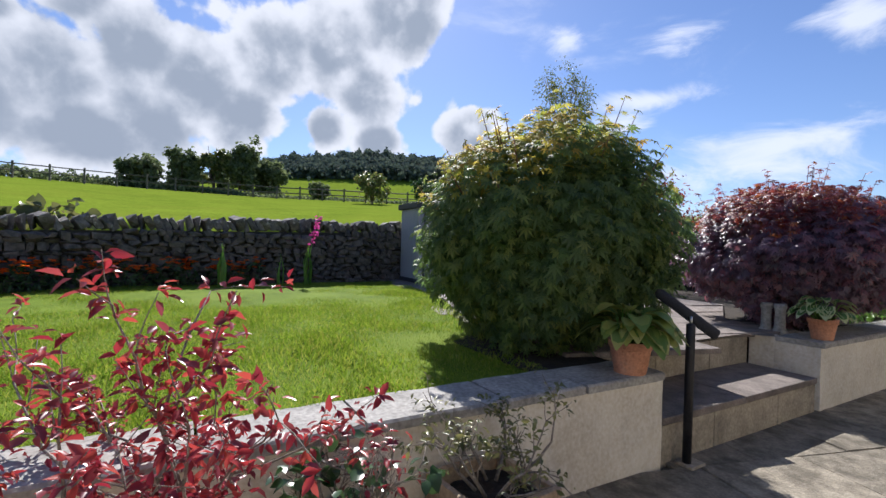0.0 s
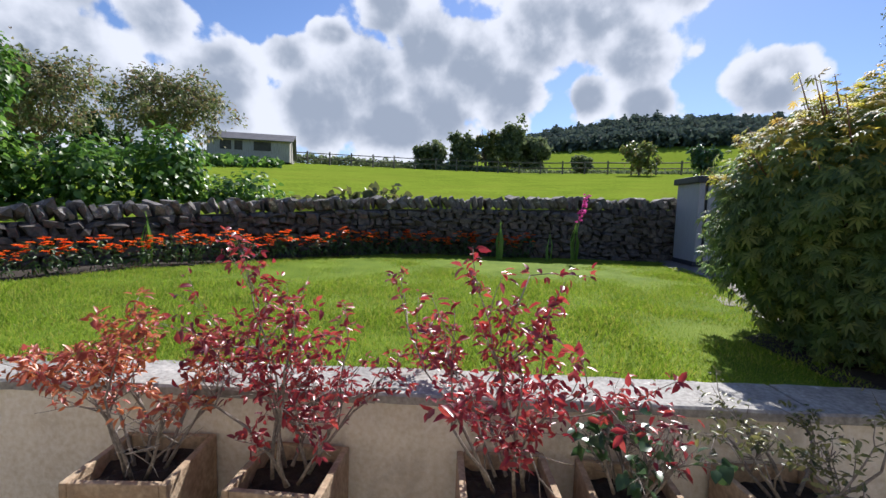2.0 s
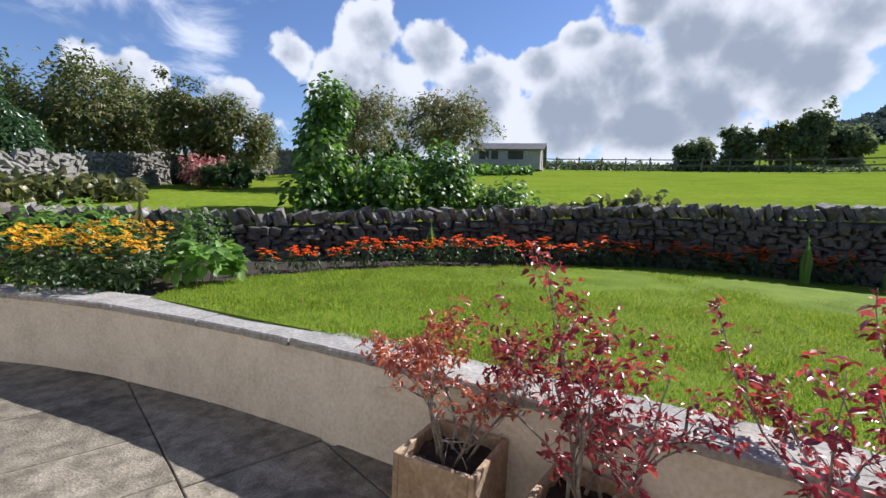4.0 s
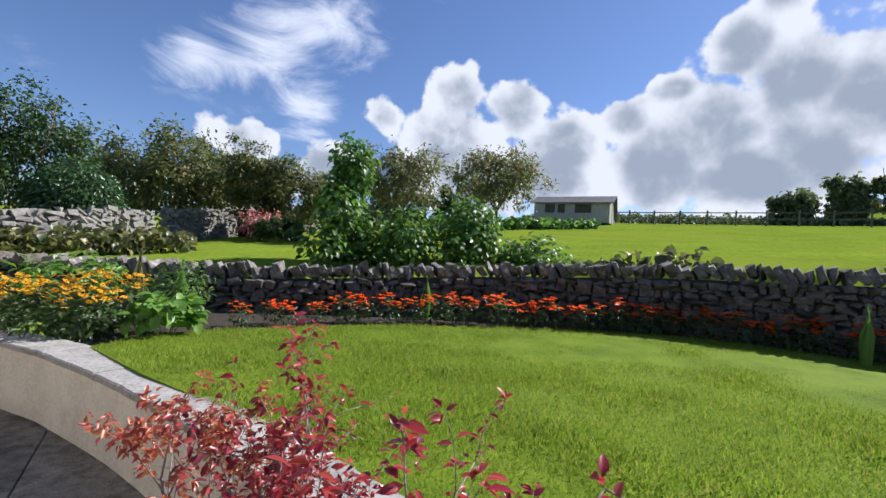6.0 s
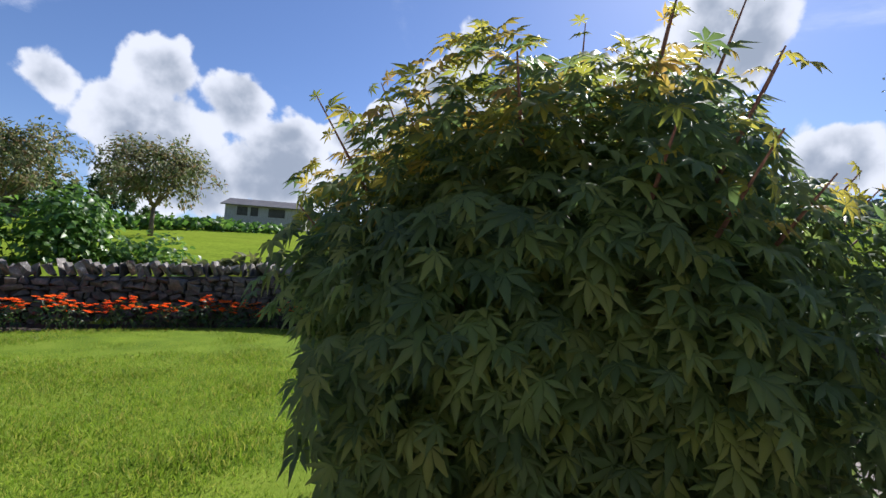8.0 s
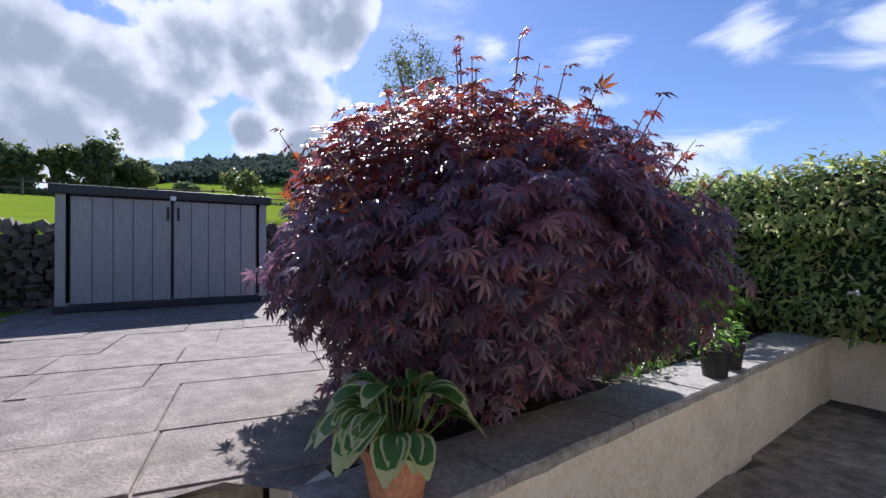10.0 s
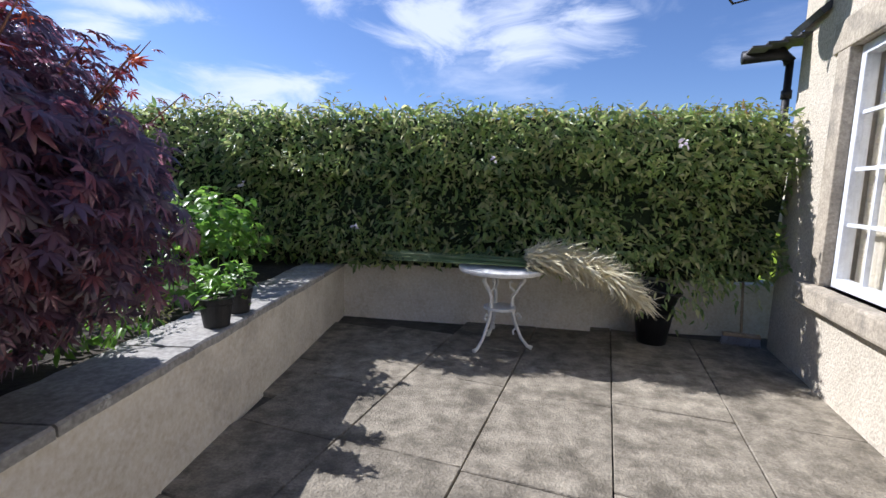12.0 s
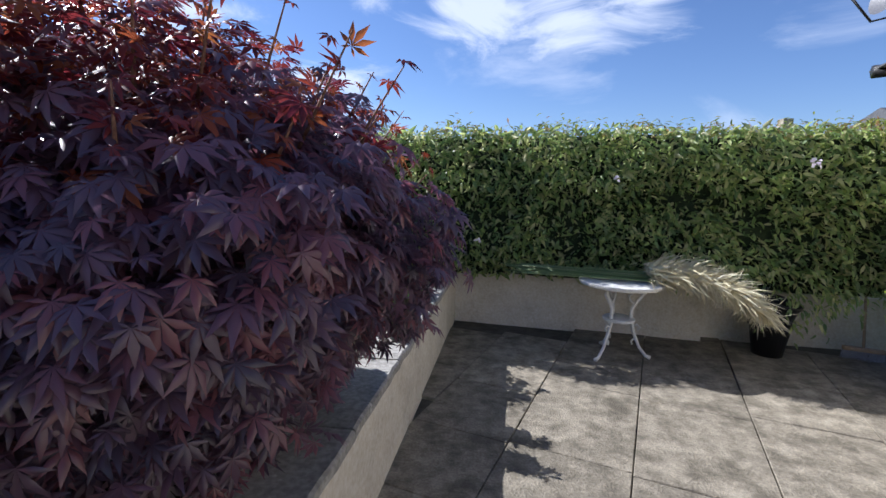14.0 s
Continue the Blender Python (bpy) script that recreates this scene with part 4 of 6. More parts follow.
def bush(parent, stems, height, spread, leaf, count, size, seed, bare=0.45, template=OVAL, twig=None, base_z=0.3, lean=(0, 0), flat=0.0):
    r = np.random.default_rng(seed)
    t = Tubes()
    spots, outs = [], []

    def grow(b, d, length, rad, depth):
        pts, p = [b], b
        dd = d
        for _ in range(3):
            dd = unit(dd + r.normal(0, 0.16, 3))
            p = p + dd * length / 3
            pts.append(p)
        t.add(pts, [rad, rad * 0.85, rad * 0.7, rad * 0.5], 5)
        if depth:
            for _ in range(r.integers(3, 5)):
                k = r.integers(1, 4)
                nd = unit(dd + r.normal(0, 0.55, 3) + (0, 0, 0.15))
                grow(pts[k], nd, length * r.uniform(0.5, 0.75), rad * 0.5, depth - 1)
        if depth <= 1:
            for q in pts[1:]:
                spots.append(q)
                outs.append(dd)

    for k in range(stems):
        a = 2 * math.pi * k / stems + r.uniform(-0.4, 0.4)
        b = np.array((0.07 * math.cos(a), 0.07 * math.sin(a), base_z))
        d = unit(np.array((math.cos(a) * spread + lean[0], math.sin(a) * spread + lean[1], 1.0)))
        grow(b, d, height * r.uniform(0.45, 0.62), 0.0085, 3 if stems < 6 else 2)
    tagged(part("branchwork", t.mesh("branchwork", twig or BARK_GREY), None, parent), kind="stuff")
    s, o = np.array(spots), np.array(outs)
    hi = s[:, 2] > base_z + height * bare * r.uniform(0.6, 1.15, len(s))
    s, o = s[hi], o[hi]
    k = r.integers(0, len(s), count)
    off = unit(r.normal(0, 1, (count, 3)))
    p = s[k] + off * r.uniform(0.005, 0.03, (count, 1))
    leaves_on("leaves", p, unit(off * 0.8 + o[k] * 0.4 + np.array((0, 0, 0.15))), leaf, template, size, parent, -0.15, 0.7)


def potted(name, x, y, turn, size, height, label, **kw):
    ob = thing(name, pose(x, y, 0.0, 0, 0, turn), label, "planter", "stone troughs along the wall")
    trough(ob, size, height)
    for p in kw.pop("plants"):
        bush(ob, **p)
    return ob


potted("planter", -1.885, -1.385, 3, 0.385, 0.36, "square stone trough with a rusty red-leaved blueberry bush", plants=[dict(stems=7, height=0.60, spread=0.38, leaf=RUST_LEAF, count=1600, size=(0.025, 0.043), seed=8, bare=0.72, lean=(0, 0.06))])
potted("planter", -1.895, -0.80, -3, 0.37, 0.34, "square stone trough with a tall crimson-leaved blueberry bush",
       plants=[dict(stems=3, height=0.90, spread=0.12, leaf=RED_LEAF, count=620, size=(0.028, 0.052), seed=17, bare=0.4, lean=(0, -0.22)), dict(stems=6, height=0.68, spread=0.32, leaf=RED_LEAF, count=800, size=(0.026, 0.048), seed=23, bare=0.30, lean=(0, 0.2))])
potted("planter", -1.90, 0.06, 2, 0.38, 0.34, "square stone trough with a spreading scarlet-leaved blueberry bush",
       plants=[dict(stems=7, height=0.92, spread=0.38, leaf=RED_LEAF, count=1550, size=(0.027, 0.050), seed=31, bare=0.16, lean=(0, -0.12))])
potted("planter", -1.90, 0.55, -2, 0.36, 0.33, "square stone trough with a small glossy grey-green shrub", plants=[dict(stems=4, height=0.36, spread=0.45, leaf=DARK_LEAF, count=110, size=(0.045, 0.075), seed=44, bare=0.15, template=BROAD), dict(stems=3, height=0.40, spread=0.5, leaf=RED_LEAF, count=130, size=(0.026, 0.05), seed=45, bare=0.2)])
potted("planter", -1.90, 1.17, 4, 0.40, 0.34, "square stone trough with a sparse twiggy olive shrub", plants=[dict(stems=6, height=0.52, spread=0.66, leaf=OLIVE_LEAF, count=620, size=(0.020, 0.040), seed=53, bare=0.25)])

# ---- flowerpots ----


def pot_shape(r_top, r_low, h, rim):
    return lathe([(r_low, 0), (r_low + (r_top - r_low) * 0.75, h * 0.75), (r_top - 0.004, h * 0.78), (r_top, h * 0.80), (r_top + 0.004, h), (r_top - rim, h), (r_top - rim - 0.004, h * 0.86), (0.01, h * 0.84)], 28)


def hosta(parent, z, leaf, edge, count, length, seed):
    r = np.random.default_rng(seed)
    v, f, ve, fe, t = [], [], [], [], Tubes()
    for k in range(count):
        a = r.uniform(0, 2 * math.pi)
        ring = r.random() ** 0.7
        lift = 1.15 - 0.95 * ring
        l = length * r.uniform(0.8, 1.15)
        d = np.array((math.cos(a), math.sin(a), 0))
        s = np.array((-math.sin(a), math.cos(a), 0))
        b = d * 0.03
        e = b + d * (0.03 + 0.10 * ring) + np.array((0, 0, 0.06 + 0.13 * lift))
        t.add([np.array((0, 0, z)) + b, np.array((0, 0, z)) + (b + e) / 2 + d * 0.01, np.array((0, 0, z)) + e], [0.004, 0.003, 0.003], 5)
        rows = []
        for q in range(6):
            u = q / 5
            w = l * 0.29 * math.sin(math.pi * min(0.98, u * 0.92 + 0.06)) ** 0.8
            c = e + d * l * u * (0.75 + 0.25 * lift * 0.4) + np.array((0, 0, l * (0.35 * lift * u - 0.55 * u * u)))
            rows.append((c, w))
        twist = r.normal(0, 0.25)
        for outer, vv, ff in ((1.0, ve, fe), (0.80, v, f)):
            i = len(vv)
            for q, (c, w) in enumerate(rows):
                up = np.array((0, 0, 1)) * (0.35 * w)
                off = np.array((0, 0, 0.0015)) if outer < 1 else 0
                lo, hi_ = (0.02, 0.98) if outer == 1 else (0.08, 0.92)
                for side in (-1, 0, 1):
                    p = c + s * side * w * outer + up * abs(side) * outer + s * twist * 0.0 + off + np.array((0, 0, z))
                    vv.append(p)
            for q in range(5):
                if outer < 1 and q in (4,):
                    continue
                for side in (0, 1):
                    j = i + q * 3 + side
                    ff += [(j, j + 1, j + 4), (j, j + 4, j + 3)]
    tagged(part("stalk_growth", t.mesh("stalk_growth", FRESH_LEAF), None, parent), kind="stuff")
    part("leaf_margin", tri_mesh("leaf_margin", v and ve, fe, edge), None, parent, "creamy yellow leaf edges")
    part("leaves", tri_mesh("leaves", v, f, leaf), None, parent, "broad ribbed green leaves")


def flowerpot(name, m, label, mat, r_top, r_low, h):
    ob = thing(name, m, label, "pot")
    v, f = pot_shape(r_top, r_low, h, 0.012)
    part("pot", mesh_of("pot", v, f, mat, False), None, ob)
    v, f = lathe([(r_top - 0.014, h * 0.86), (r_top - 0.02, h * 0.9), (0.01, h * 0.92)], 16)
    part("soil", mesh_of("soil", v, f, SOIL), None, ob)
    return ob


ob = flowerpot("flowerpot", pose(-2.18, 2.38, 0.572), "terracotta pot of yellowing hosta on the wall end", TERRACOTTA, 0.125, 0.09, 0.195)
hosta(ob, 0.17, HOSTA_OLD, HOSTA_OLD, 60, 0.20, 61)
ob = flowerpot("flowerpot", pose(-2.18, 4.93, 0.572), "terracotta pot of cream-edged hosta beside the purple maple", TERRACOTTA, 0.108, 0.078, 0.18)
hosta(ob, 0.155, HOSTA_LEAF, HOSTA_EDGE, 46, 0.15, 62)
for x, y, s in ((-2.16, 7.17, 1.0), (-2.18, 7.45, 0.95)):
    ob = flowerpot("flowerpot", pose(x, y, 0.572), "black plastic pot of bright green seedlings on the coping", BLACK, 0.088 * s, 0.066 * s, 0.16 * s)
    n = 60
    d = unit(rng.normal(0, 1, (n, 3)) + (0, 0, 0.6))
    leaves_on("seedling_leaves", np.array((0, 0, 0.17)) + d * rng.uniform(0.03, 0.13, (n, 1)) * (0.7, 0.7, 1.1), d, FRESH_LEAF, NARROW, (0.05, 0.10), ob, -0.9, 0.5)

# plants of the raised bed behind the coping


def bed_plant(name, x, y, z, radii, leaf, count, size, label, template=OVAL, low=-0.3):
    ob = thing(name, pose(x, y, z), label, "plant")
    t = Tubes()
    for k in range(7):
        a = 0.9 * k
        t.add([(0.02 * math.cos(a), 0.02 * math.sin(a), -0.05), (radii[0] * 0.5 * math.cos(a), radii[1] * 0.5 * math.sin(a), radii[2] * 1.1)], [0.006, 0.003], 5)
    tagged(part("stem_growth", t.mesh("stem_growth", FRESH_LEAF), None, ob), kind="stuff")
    p, d = shell(count, (0, 0, radii[2]), radii, low=low, inner=0.3, lump=0.3)
    leaves_on("leaves", p, d, leaf, template, size, ob, 0.2, 0.6)
    return ob


bed_plant("leafy_plant", -2.78, 8.25, 0.53, (0.38, 0.34, 0.38), FRESH_LEAF, 900, (0.05, 0.09), "bushy bright green plant in the raised bed", BROAD)
bed_plant("leafy_plant", -2.72, 7.62, 0.53, (0.32, 0.34, 0.15), FRESH_LEAF, 480, (0.05, 0.09), "low lime green leaves in the raised bed", BROAD)
bed_plant("leafy_plant", -2.62, 6.85, 0.53, (0.26, 0.30, 0.10), FRESH_LEAF, 260, (0.04, 0.08), "low lime green leaves under the maple", OVAL)
bed_plant("leafy_plant", -3.5, 7.6, 0.53, (0.5, 0.6, 0.42), SHRUB_LEAF, 900, (0.05, 0.09), "dark leafy perennial in the raised bed", OVAL)
bed_plant("leafy_plant", -3.3, 8.5, 0.53, (0.6, 0.4, 0.34), HEDGE_LEAF, 700, (0.04, 0.08), "green ground cover at the foot of the hedge", OVAL)
bed_plant("leafy_plant", -2.55, 7.1, 0.53, (0.17, 0.2, 0.10), OLIVE_LEAF, 300, (0.02, 0.04), "grey-green thyme mat by the coping", NARROW)

# rubber boots of stone: the pair of grey posts of the planter under the maple
ob = thing("stone_pedestal", pose(-2.62, 5.05, 0.53), "grey cast stone pedestal with fluted legs under the maple", "ornament")
for dx in (-0.06, 0.06):
    v, f = lathe([(0.075, 0), (0.07, 0.03), (0.045, 0.07), (0.042, 0.22), (0.055, 0.27), (0.05, 0.30)], 14)
    part("leg", mesh_of("leg", v, f, COPING, True), None, ob, m=pose(dx, 0, 0))

# ---- beds along the garden wall ----
bed = dense([(-3.3, -4.95), (-4.55, -4.62), (-5.68, -4.12), (-6.68, -3.4), (-7.5, -2.66), (-8.12, -1.7), (-8.46, -0.6), (-8.62, 0.6), (-8.72, 3.4)], 0.1)
BED_IN = [(x, y) for x, y in LAWN[7:19]]
bm = bmesh.new()
inner, outer = dense(BED_IN, 0.3), dense(DRY[2:13], 0.3)
iv = [bm.verts.new((x, y, 0.535)) for x, y in inner]
ov = [bm.verts.new((x, y, 0.56)) for x, y in outer]
ii, jj = 0, 0
while ii < len(iv) - 1 or jj < len(ov) - 1:
    if jj >= len(ov) - 1 or (ii < len(iv) - 1 and ii / len(iv) <= jj / len(ov)):
        bm.faces.new((iv[ii], iv[ii + 1], ov[jj]))
        ii += 1
    else:
        bm.faces.new((iv[ii], ov[jj + 1], ov[jj]))
        jj += 1
bmesh.ops.recalc_face_normals(bm, faces=bm.faces)
structure("flower_bed", bm, "dark soil of the flower bed along the dry-stone wall", SOIL)


def marigold(seed):
    r = np.random.default_rng(seed)
    ob = thing("marigold", pose(0, 0, 0), "bushy orange marigold in the bed below the wall", "flower", "marigolds along the wall")
    n = 130
    d = unit(r.normal(0, 1, (n, 3)))
    p = np.array((0, 0, 0.14)) + d * (0.15, 0.15, 0.13) * r.uniform(0.5, 1, (n, 1))
    leaves_on("leaves", p, d, SHRUB_LEAF, NARROW, (0.035, 0.065), ob, 0, 0.7)
    heads = r.integers(15, 22)
    a, q = r.uniform(0, 2 * math.pi, heads), r.uniform(0.02, 0.16, heads)
    c = np.c_[q * np.cos(a), q * np.sin(a), 0.27 + r.uniform(-0.06, 0.05, heads) - q * 0.3]
    m = 12
    pp = np.repeat(c, m, axis=0)
    ang = np.tile(np.linspace(0, 2 * math.pi, m, endpoint=False), heads)
    out = np.c_[np.cos(ang), np.sin(ang), np.tile(np.r_[np.full(m // 2, 0.35), np.full(m - m // 2, 0.9)], heads)]
    me = scatter("bloom_mass", BROAD, pp, turns(np.c_[-out[:, :2] * 0.4, np.ones(len(out))] + r.normal(0, 0.2, (len(out), 3)), out), r.uniform(0.026, 0.038, len(pp)), MARIGOLD)
    tagged(part("bloom_mass", me, None, ob, "ruffled orange flower heads"), kind="stuff")
    return ob


moulds = [marigold(70 + k) for k in range(4)]
spots = bed[2:-22:3]
for k, (x, y) in enumerate(spots):
    jit = rng.normal(0, 0.05, 2)
    s = float(rng.uniform(1.2, 1.6))
    m = pose(x + jit[0], y + jit[1], 0.54, 0, 0, float(rng.uniform(0, 360)))
    if k < 4:
        moulds[k].matrix_basis = m
    else:
        c = copy_thing(moulds[k % 4], m)
        c.scale = (s, s, s)


def spiky(name, x, y, z, count, height, label, leaf=VINE_LEAF, width=0.07):
    ob = thing(name, pose(x, y, z), label, "plant")
    a = rng.uniform(0, 2 * math.pi, count)
    out = np.c_[np.cos(a), np.sin(a), rng.uniform(2.0, 5.5, count)]
    p = np.c_[0.05 * np.cos(a), 0.05 * np.sin(a), np.zeros(count)]
    me = scatter("blades", blade_leaf(width, 0.12), p, turns(np.c_[np.cos(a), np.sin(a), np.zeros(count)], out), rng.uniform(0.6, 1.0, count) * height, leaf)
    tagged(part("blade_tuft", me, None, ob), kind="stuff")
    return ob


spiky("gladiolus_clump", -6.05, -4.25, 0.55, 7, 0.75, "narrow green gladiolus leaves standing among the marigolds", FRESH_LEAF)
spiky("gladiolus_clump", -8.25, 0.60, 0.55, 11, 0.72, "clump of green sword-shaped leaves by the dark wall", FRESH_LEAF)
spiky("gladiolus_clump", -8.4, 1.5, 0.55, 5, 0.6, "thin green sword-shaped leaves by the dark wall", FRESH_LEAF)
ob = spiky("gladiolus", -8.38, 1.95, 0.55, 6, 0.85, "tall bright pink gladiolus leaning before the wall", FRESH_LEAF)
t = Tubes().add([(0, 0, 0), (0.02, 0.03, 0.6), (0.08, 0.14, 1.28)], [0.008, 0.006, 0.004], 5)
part("flower_stem", t.mesh("flower_stem", FRESH_LEAF), None, ob)
u = rng.uniform(0.0, 1.0, 60)
p = np.c_[0.03 + 0.06 * u, 0.045 + 0.10 * u, 0.72 + 0.5 * u] + rng.normal(0, 0.012, (60, 3))
leaves_on("blossoms", p, unit(rng.normal(0, 1, (60, 3))), PINK, BROAD, (0.045, 0.08), ob, 0.1, 0.7)

# golden daisies and large-leaved plants at the end of the lawn


def daisy_clump(x, y, r_, h, heads, seed):
    r = np.random.default_rng(seed)
    ob = thing("rudbeckia", pose(x, y, 0.5), "clump of golden black-eyed daisies above the curved wall", "flower", "golden daisies")
    d = unit(r.normal(0, 1, (420, 3)))
    leaves_on("leaves", np.array((0, 0, h * 0.45)) + d * (r_, r_, h * 0.45) * r.uniform(0.5, 1, (420, 1)), d, SHRUB_LEAF, OVAL, (0.05, 0.10), ob, 0, 0.7)
    a, q = r.uniform(0, 2 * math.pi, heads), r_ * np.sqrt(r.random(heads)) * 1.1
    c = np.c_[q * np.cos(a), q * np.sin(a), h * r.uniform(0.82, 1.12, heads) - 0.15 * q]
    m = 11
    pp = np.repeat(c, m, axis=0)
    ang = np.tile(np.linspace(0, 2 * math.pi, m, endpoint=False), heads)
    tilt = np.repeat(r.normal(0, 0.35, (heads, 2)), m, axis=0)
    out = np.c_[np.cos(ang), np.sin(ang), 0.1 - tilt[:, 0] * np.cos(ang) - tilt[:, 1] * np.sin(ang)]
    petals = part("petals", scatter("petals", blade_leaf(0.34, 0.1), pp, turns(np.c_[tilt, np.ones(len(pp))], out), r.uniform(0.035, 0.045, len(pp)), GOLD), None, ob, "golden yellow petals")
    eyes = part("flower_eyes", scatter("flower_eyes", (np.array([(1, 0, 0), (0, 1, 0), (-1, 0, 0), (0, -1, 0), (0, 0, 1.0)]), np.array([(0, 1, 4), (1, 2, 4), (2, 3, 4), (3, 0, 4)])), c, np.tile(np.eye(3), (heads, 1, 1)), np.full(heads, 0.011), DARK_EYE), None, ob, "dark domed flower centres")
    tagged(petals, kind="stuff")
    tagged(eyes, kind="stuff")
    return ob


daisy_clump(-2.14, -4.98, 0.30, 0.50, 60, 81)
daisy_clump(-1.88, -5.48, 0.36, 0.56, 95, 82)
daisy_clump(-2.42, -5.42, 0.36, 0.62, 75, 83)
daisy_clump(-1.50, -6.02, 0.38, 0.56, 60, 84)
bed_plant("leafy_plant", -2.74, -4.72, 0.5, (0.34, 0.30, 0.24), FRESH_LEAF, 300, (0.10, 0.17), "large round-leaved green plant at the lawn's end", BROAD, -0.2)
bed_plant("leafy_plant", -3.15, -5.6, 0.5, (0.4, 0.4, 0.38), VINE_LEAF, 900, (0.04, 0.08), "feathery green plant at the lawn's end", NARROW, -0.2)
bed_plant("leafy_plant", -2.2, -6.3, 0.5, (0.7, 0.6, 0.40), FRESH_LEAF, 700, (0.07, 0.13), "yellow-green leafy perennials by the garden wall", OVAL, -0.2)
bed_plant("leafy_plant", -1.75, -5.15, 0.5, (0.3, 0.35, 0.16), SHRUB_LEAF, 420, (0.04, 0.07), "low dark green edging plants above the wall", OVAL, -0.2)
spiky("ornamental_grass", -2.9, -6.3, 0.5, 46, 1.05, "arching straw-green ornamental grass before the wall", OLIVE_LEAF, 0.03)
spiky("ornamental_grass", -3.3, -6.0, 0.5, 30, 0.9, "arching straw-green ornamental grass before the wall", FRESH_LEAF, 0.03)

# ---- house at the end of the terrace ----
HOUSE = pose(1.68, 8.02, 0, 0, 0, 74.3)


def make_house():
    house = thing("house", HOUSE, "cream roughcast house wall with a stone-framed window", "house")
    # wall round the window: along local x, outer face at y = 0
    x0, x1, z0, z1 = -1.72, 0.10, 0.74, 2.36
    bm = bmesh.new()
    for lo, hi in (((-2.9, -0.35, -0.1), (x0, 0, 3.6)), ((x1, -0.35, -0.1), (0.98, 0, 3.0)), ((x0, -0.35, -0.1), (x1, 0, z0)), ((x0, -0.35, z1), (x1, 0, 3.6))):
        add_box(bm, lo, hi)
    part("wall", bm, ROUGHCAST, house)
    part("gable_wall", box((0.64, -9, -0.1), (0.978, -0.36, 3.4)), ROUGHCAST, house)
    part("back_wall", box((-2.9, -9.3, -0.1), (0.97, -9.01, 3.4)), ROUGHCAST, house)
    # dressed stone round the opening
    part("jamb", box((x1 - 0.002, -0.20, z0 + 0.002), (x1 + 0.17, 0.018, z1), 0.008), DRESSED, house, "smooth tan stone window jamb")
    part("jamb", box((x0 - 0.17, -0.20, z0 + 0.002), (x0 + 0.002, 0.018, z1), 0.008), DRESSED, house, "smooth tan stone window jamb")
    part("lintel", box((x0 - 0.25, -0.20, z1 + 0.002), (x1 + 0.25, 0.02, z1 + 0.21), 0.01), DRESSED, house)
    part("sill", box((x0 - 0.2, -0.16, z0 - 0.15), (x1 + 0.20, 0.10, z0), 0.02), DRESSED, house, "thick weathered stone window sill")
    win = part("window", box((x0 + 0.005, -0.13, z0 + 0.003), (x0 + 0.065, -0.05, z1 - 0.003), 0.004), UPVC, house, "white plastic window in small panes")
    for lo, hi in (((x1 - 0.065, -0.13, z0 + 0.003), (x1 - 0.005, -0.05, z1 - 0.003)), ((x0 + 0.066, -0.13, z0 + 0.003), (x1 - 0.066, -0.05, z0 + 0.07)), ((x0 + 0.066, -0.13, z1 - 0.07), (x1 - 0.066, -0.05, z1 - 0.003)), ((-0.60, -0.125, z0 + 0.071), (-0.52, -0.045, z1 - 0.071))):
        part("window_frame", box(lo, hi, 0.006), UPVC, win)
    for xm in (-0.245, -0.90, -1.28):
        part("glazing_bar", box((xm - 0.012, -0.10, z0 + 0.07), (xm + 0.012, -0.07, z1 - 0.07)), UPVC, win)
    for k in (1, 2, 3):
        z = z0 + 0.07 + (z1 - z0 - 0.14) * k / 4
        for a, b in ((-0.519, x1 - 0.066), (x0 + 0.066, -0.601)):
            part("glazing_bar", box((a, -0.098, z - 0.012), (b, -0.072, z + 0.012)), UPVC, win)
    for a, b in ((-0.519, x1 - 0.066), (x0 + 0.066, -0.601)):
        pane = part("pane", box((a, -0.088, z0 + 0.071), (b, -0.083, z1 - 0.071)), GLASS, win)
        pane.visible_shadow = False
    # room behind: curtain and dim walls
    v, f = [], []
    for k in range(60):
        x = x1 - 0.02 - 0.62 * k / 59
        y = -0.175 - 0.018 * math.sin(k * 1.15)
        v += [(x, y, z0 - 0.05), (x, y, z1 + 0.1)]
    f = [(2 * k, 2 * k + 2, 2 * k + 3, 2 * k + 1) for k in range(59)]
    part("curtain", mesh_of("curtain", v, f, CURTAIN, True), None, house, "cream curtain drawn to the window side")
    far_v = [(x - 1.10, y, z) for x, y, z in v]
    part("curtain", mesh_of("curtain", far_v, f, CURTAIN, True), None, house, "cream curtain drawn to the window side")
    bm = bmesh.new()
    add_box(bm, (-3.2, -3.4, -0.05), (0.6, -3.3, 2.6))
    add_box(bm, (-3.3, -3.3, -0.05), (-3.2, -0.36, 2.6))
    add_box(bm, (0.5, -3.3, -0.05), (0.6, -0.36, 2.6))
    add_box(bm, (-3.2, -3.3, 2.5), (0.5, -0.36, 2.6))
    add_box(bm, (-3.2, -3.3, -0.05), (0.5, -0.36, 0.05))
    part("room", bm, ROOM, house, "dim room seen through the window")
    # eaves, slates and downpipe at the far corner
    part("return_wall", box((-2.9, -9.0, -0.1), (-2.56, -0.36, 3.6)), ROUGHCAST, house)
    part("roof", box((-3.1, -9.4, 3.6), (0.6, 0.12, 3.75)), SLATE, house)
    part("verge", box((0.5, -5.0, 0), (1.06, 0.02, 0.05), 0.0, pose(0, 0.03, 2.72, -40, 0, 0)), SLATE, house, "dark slate verge of the lower roof")
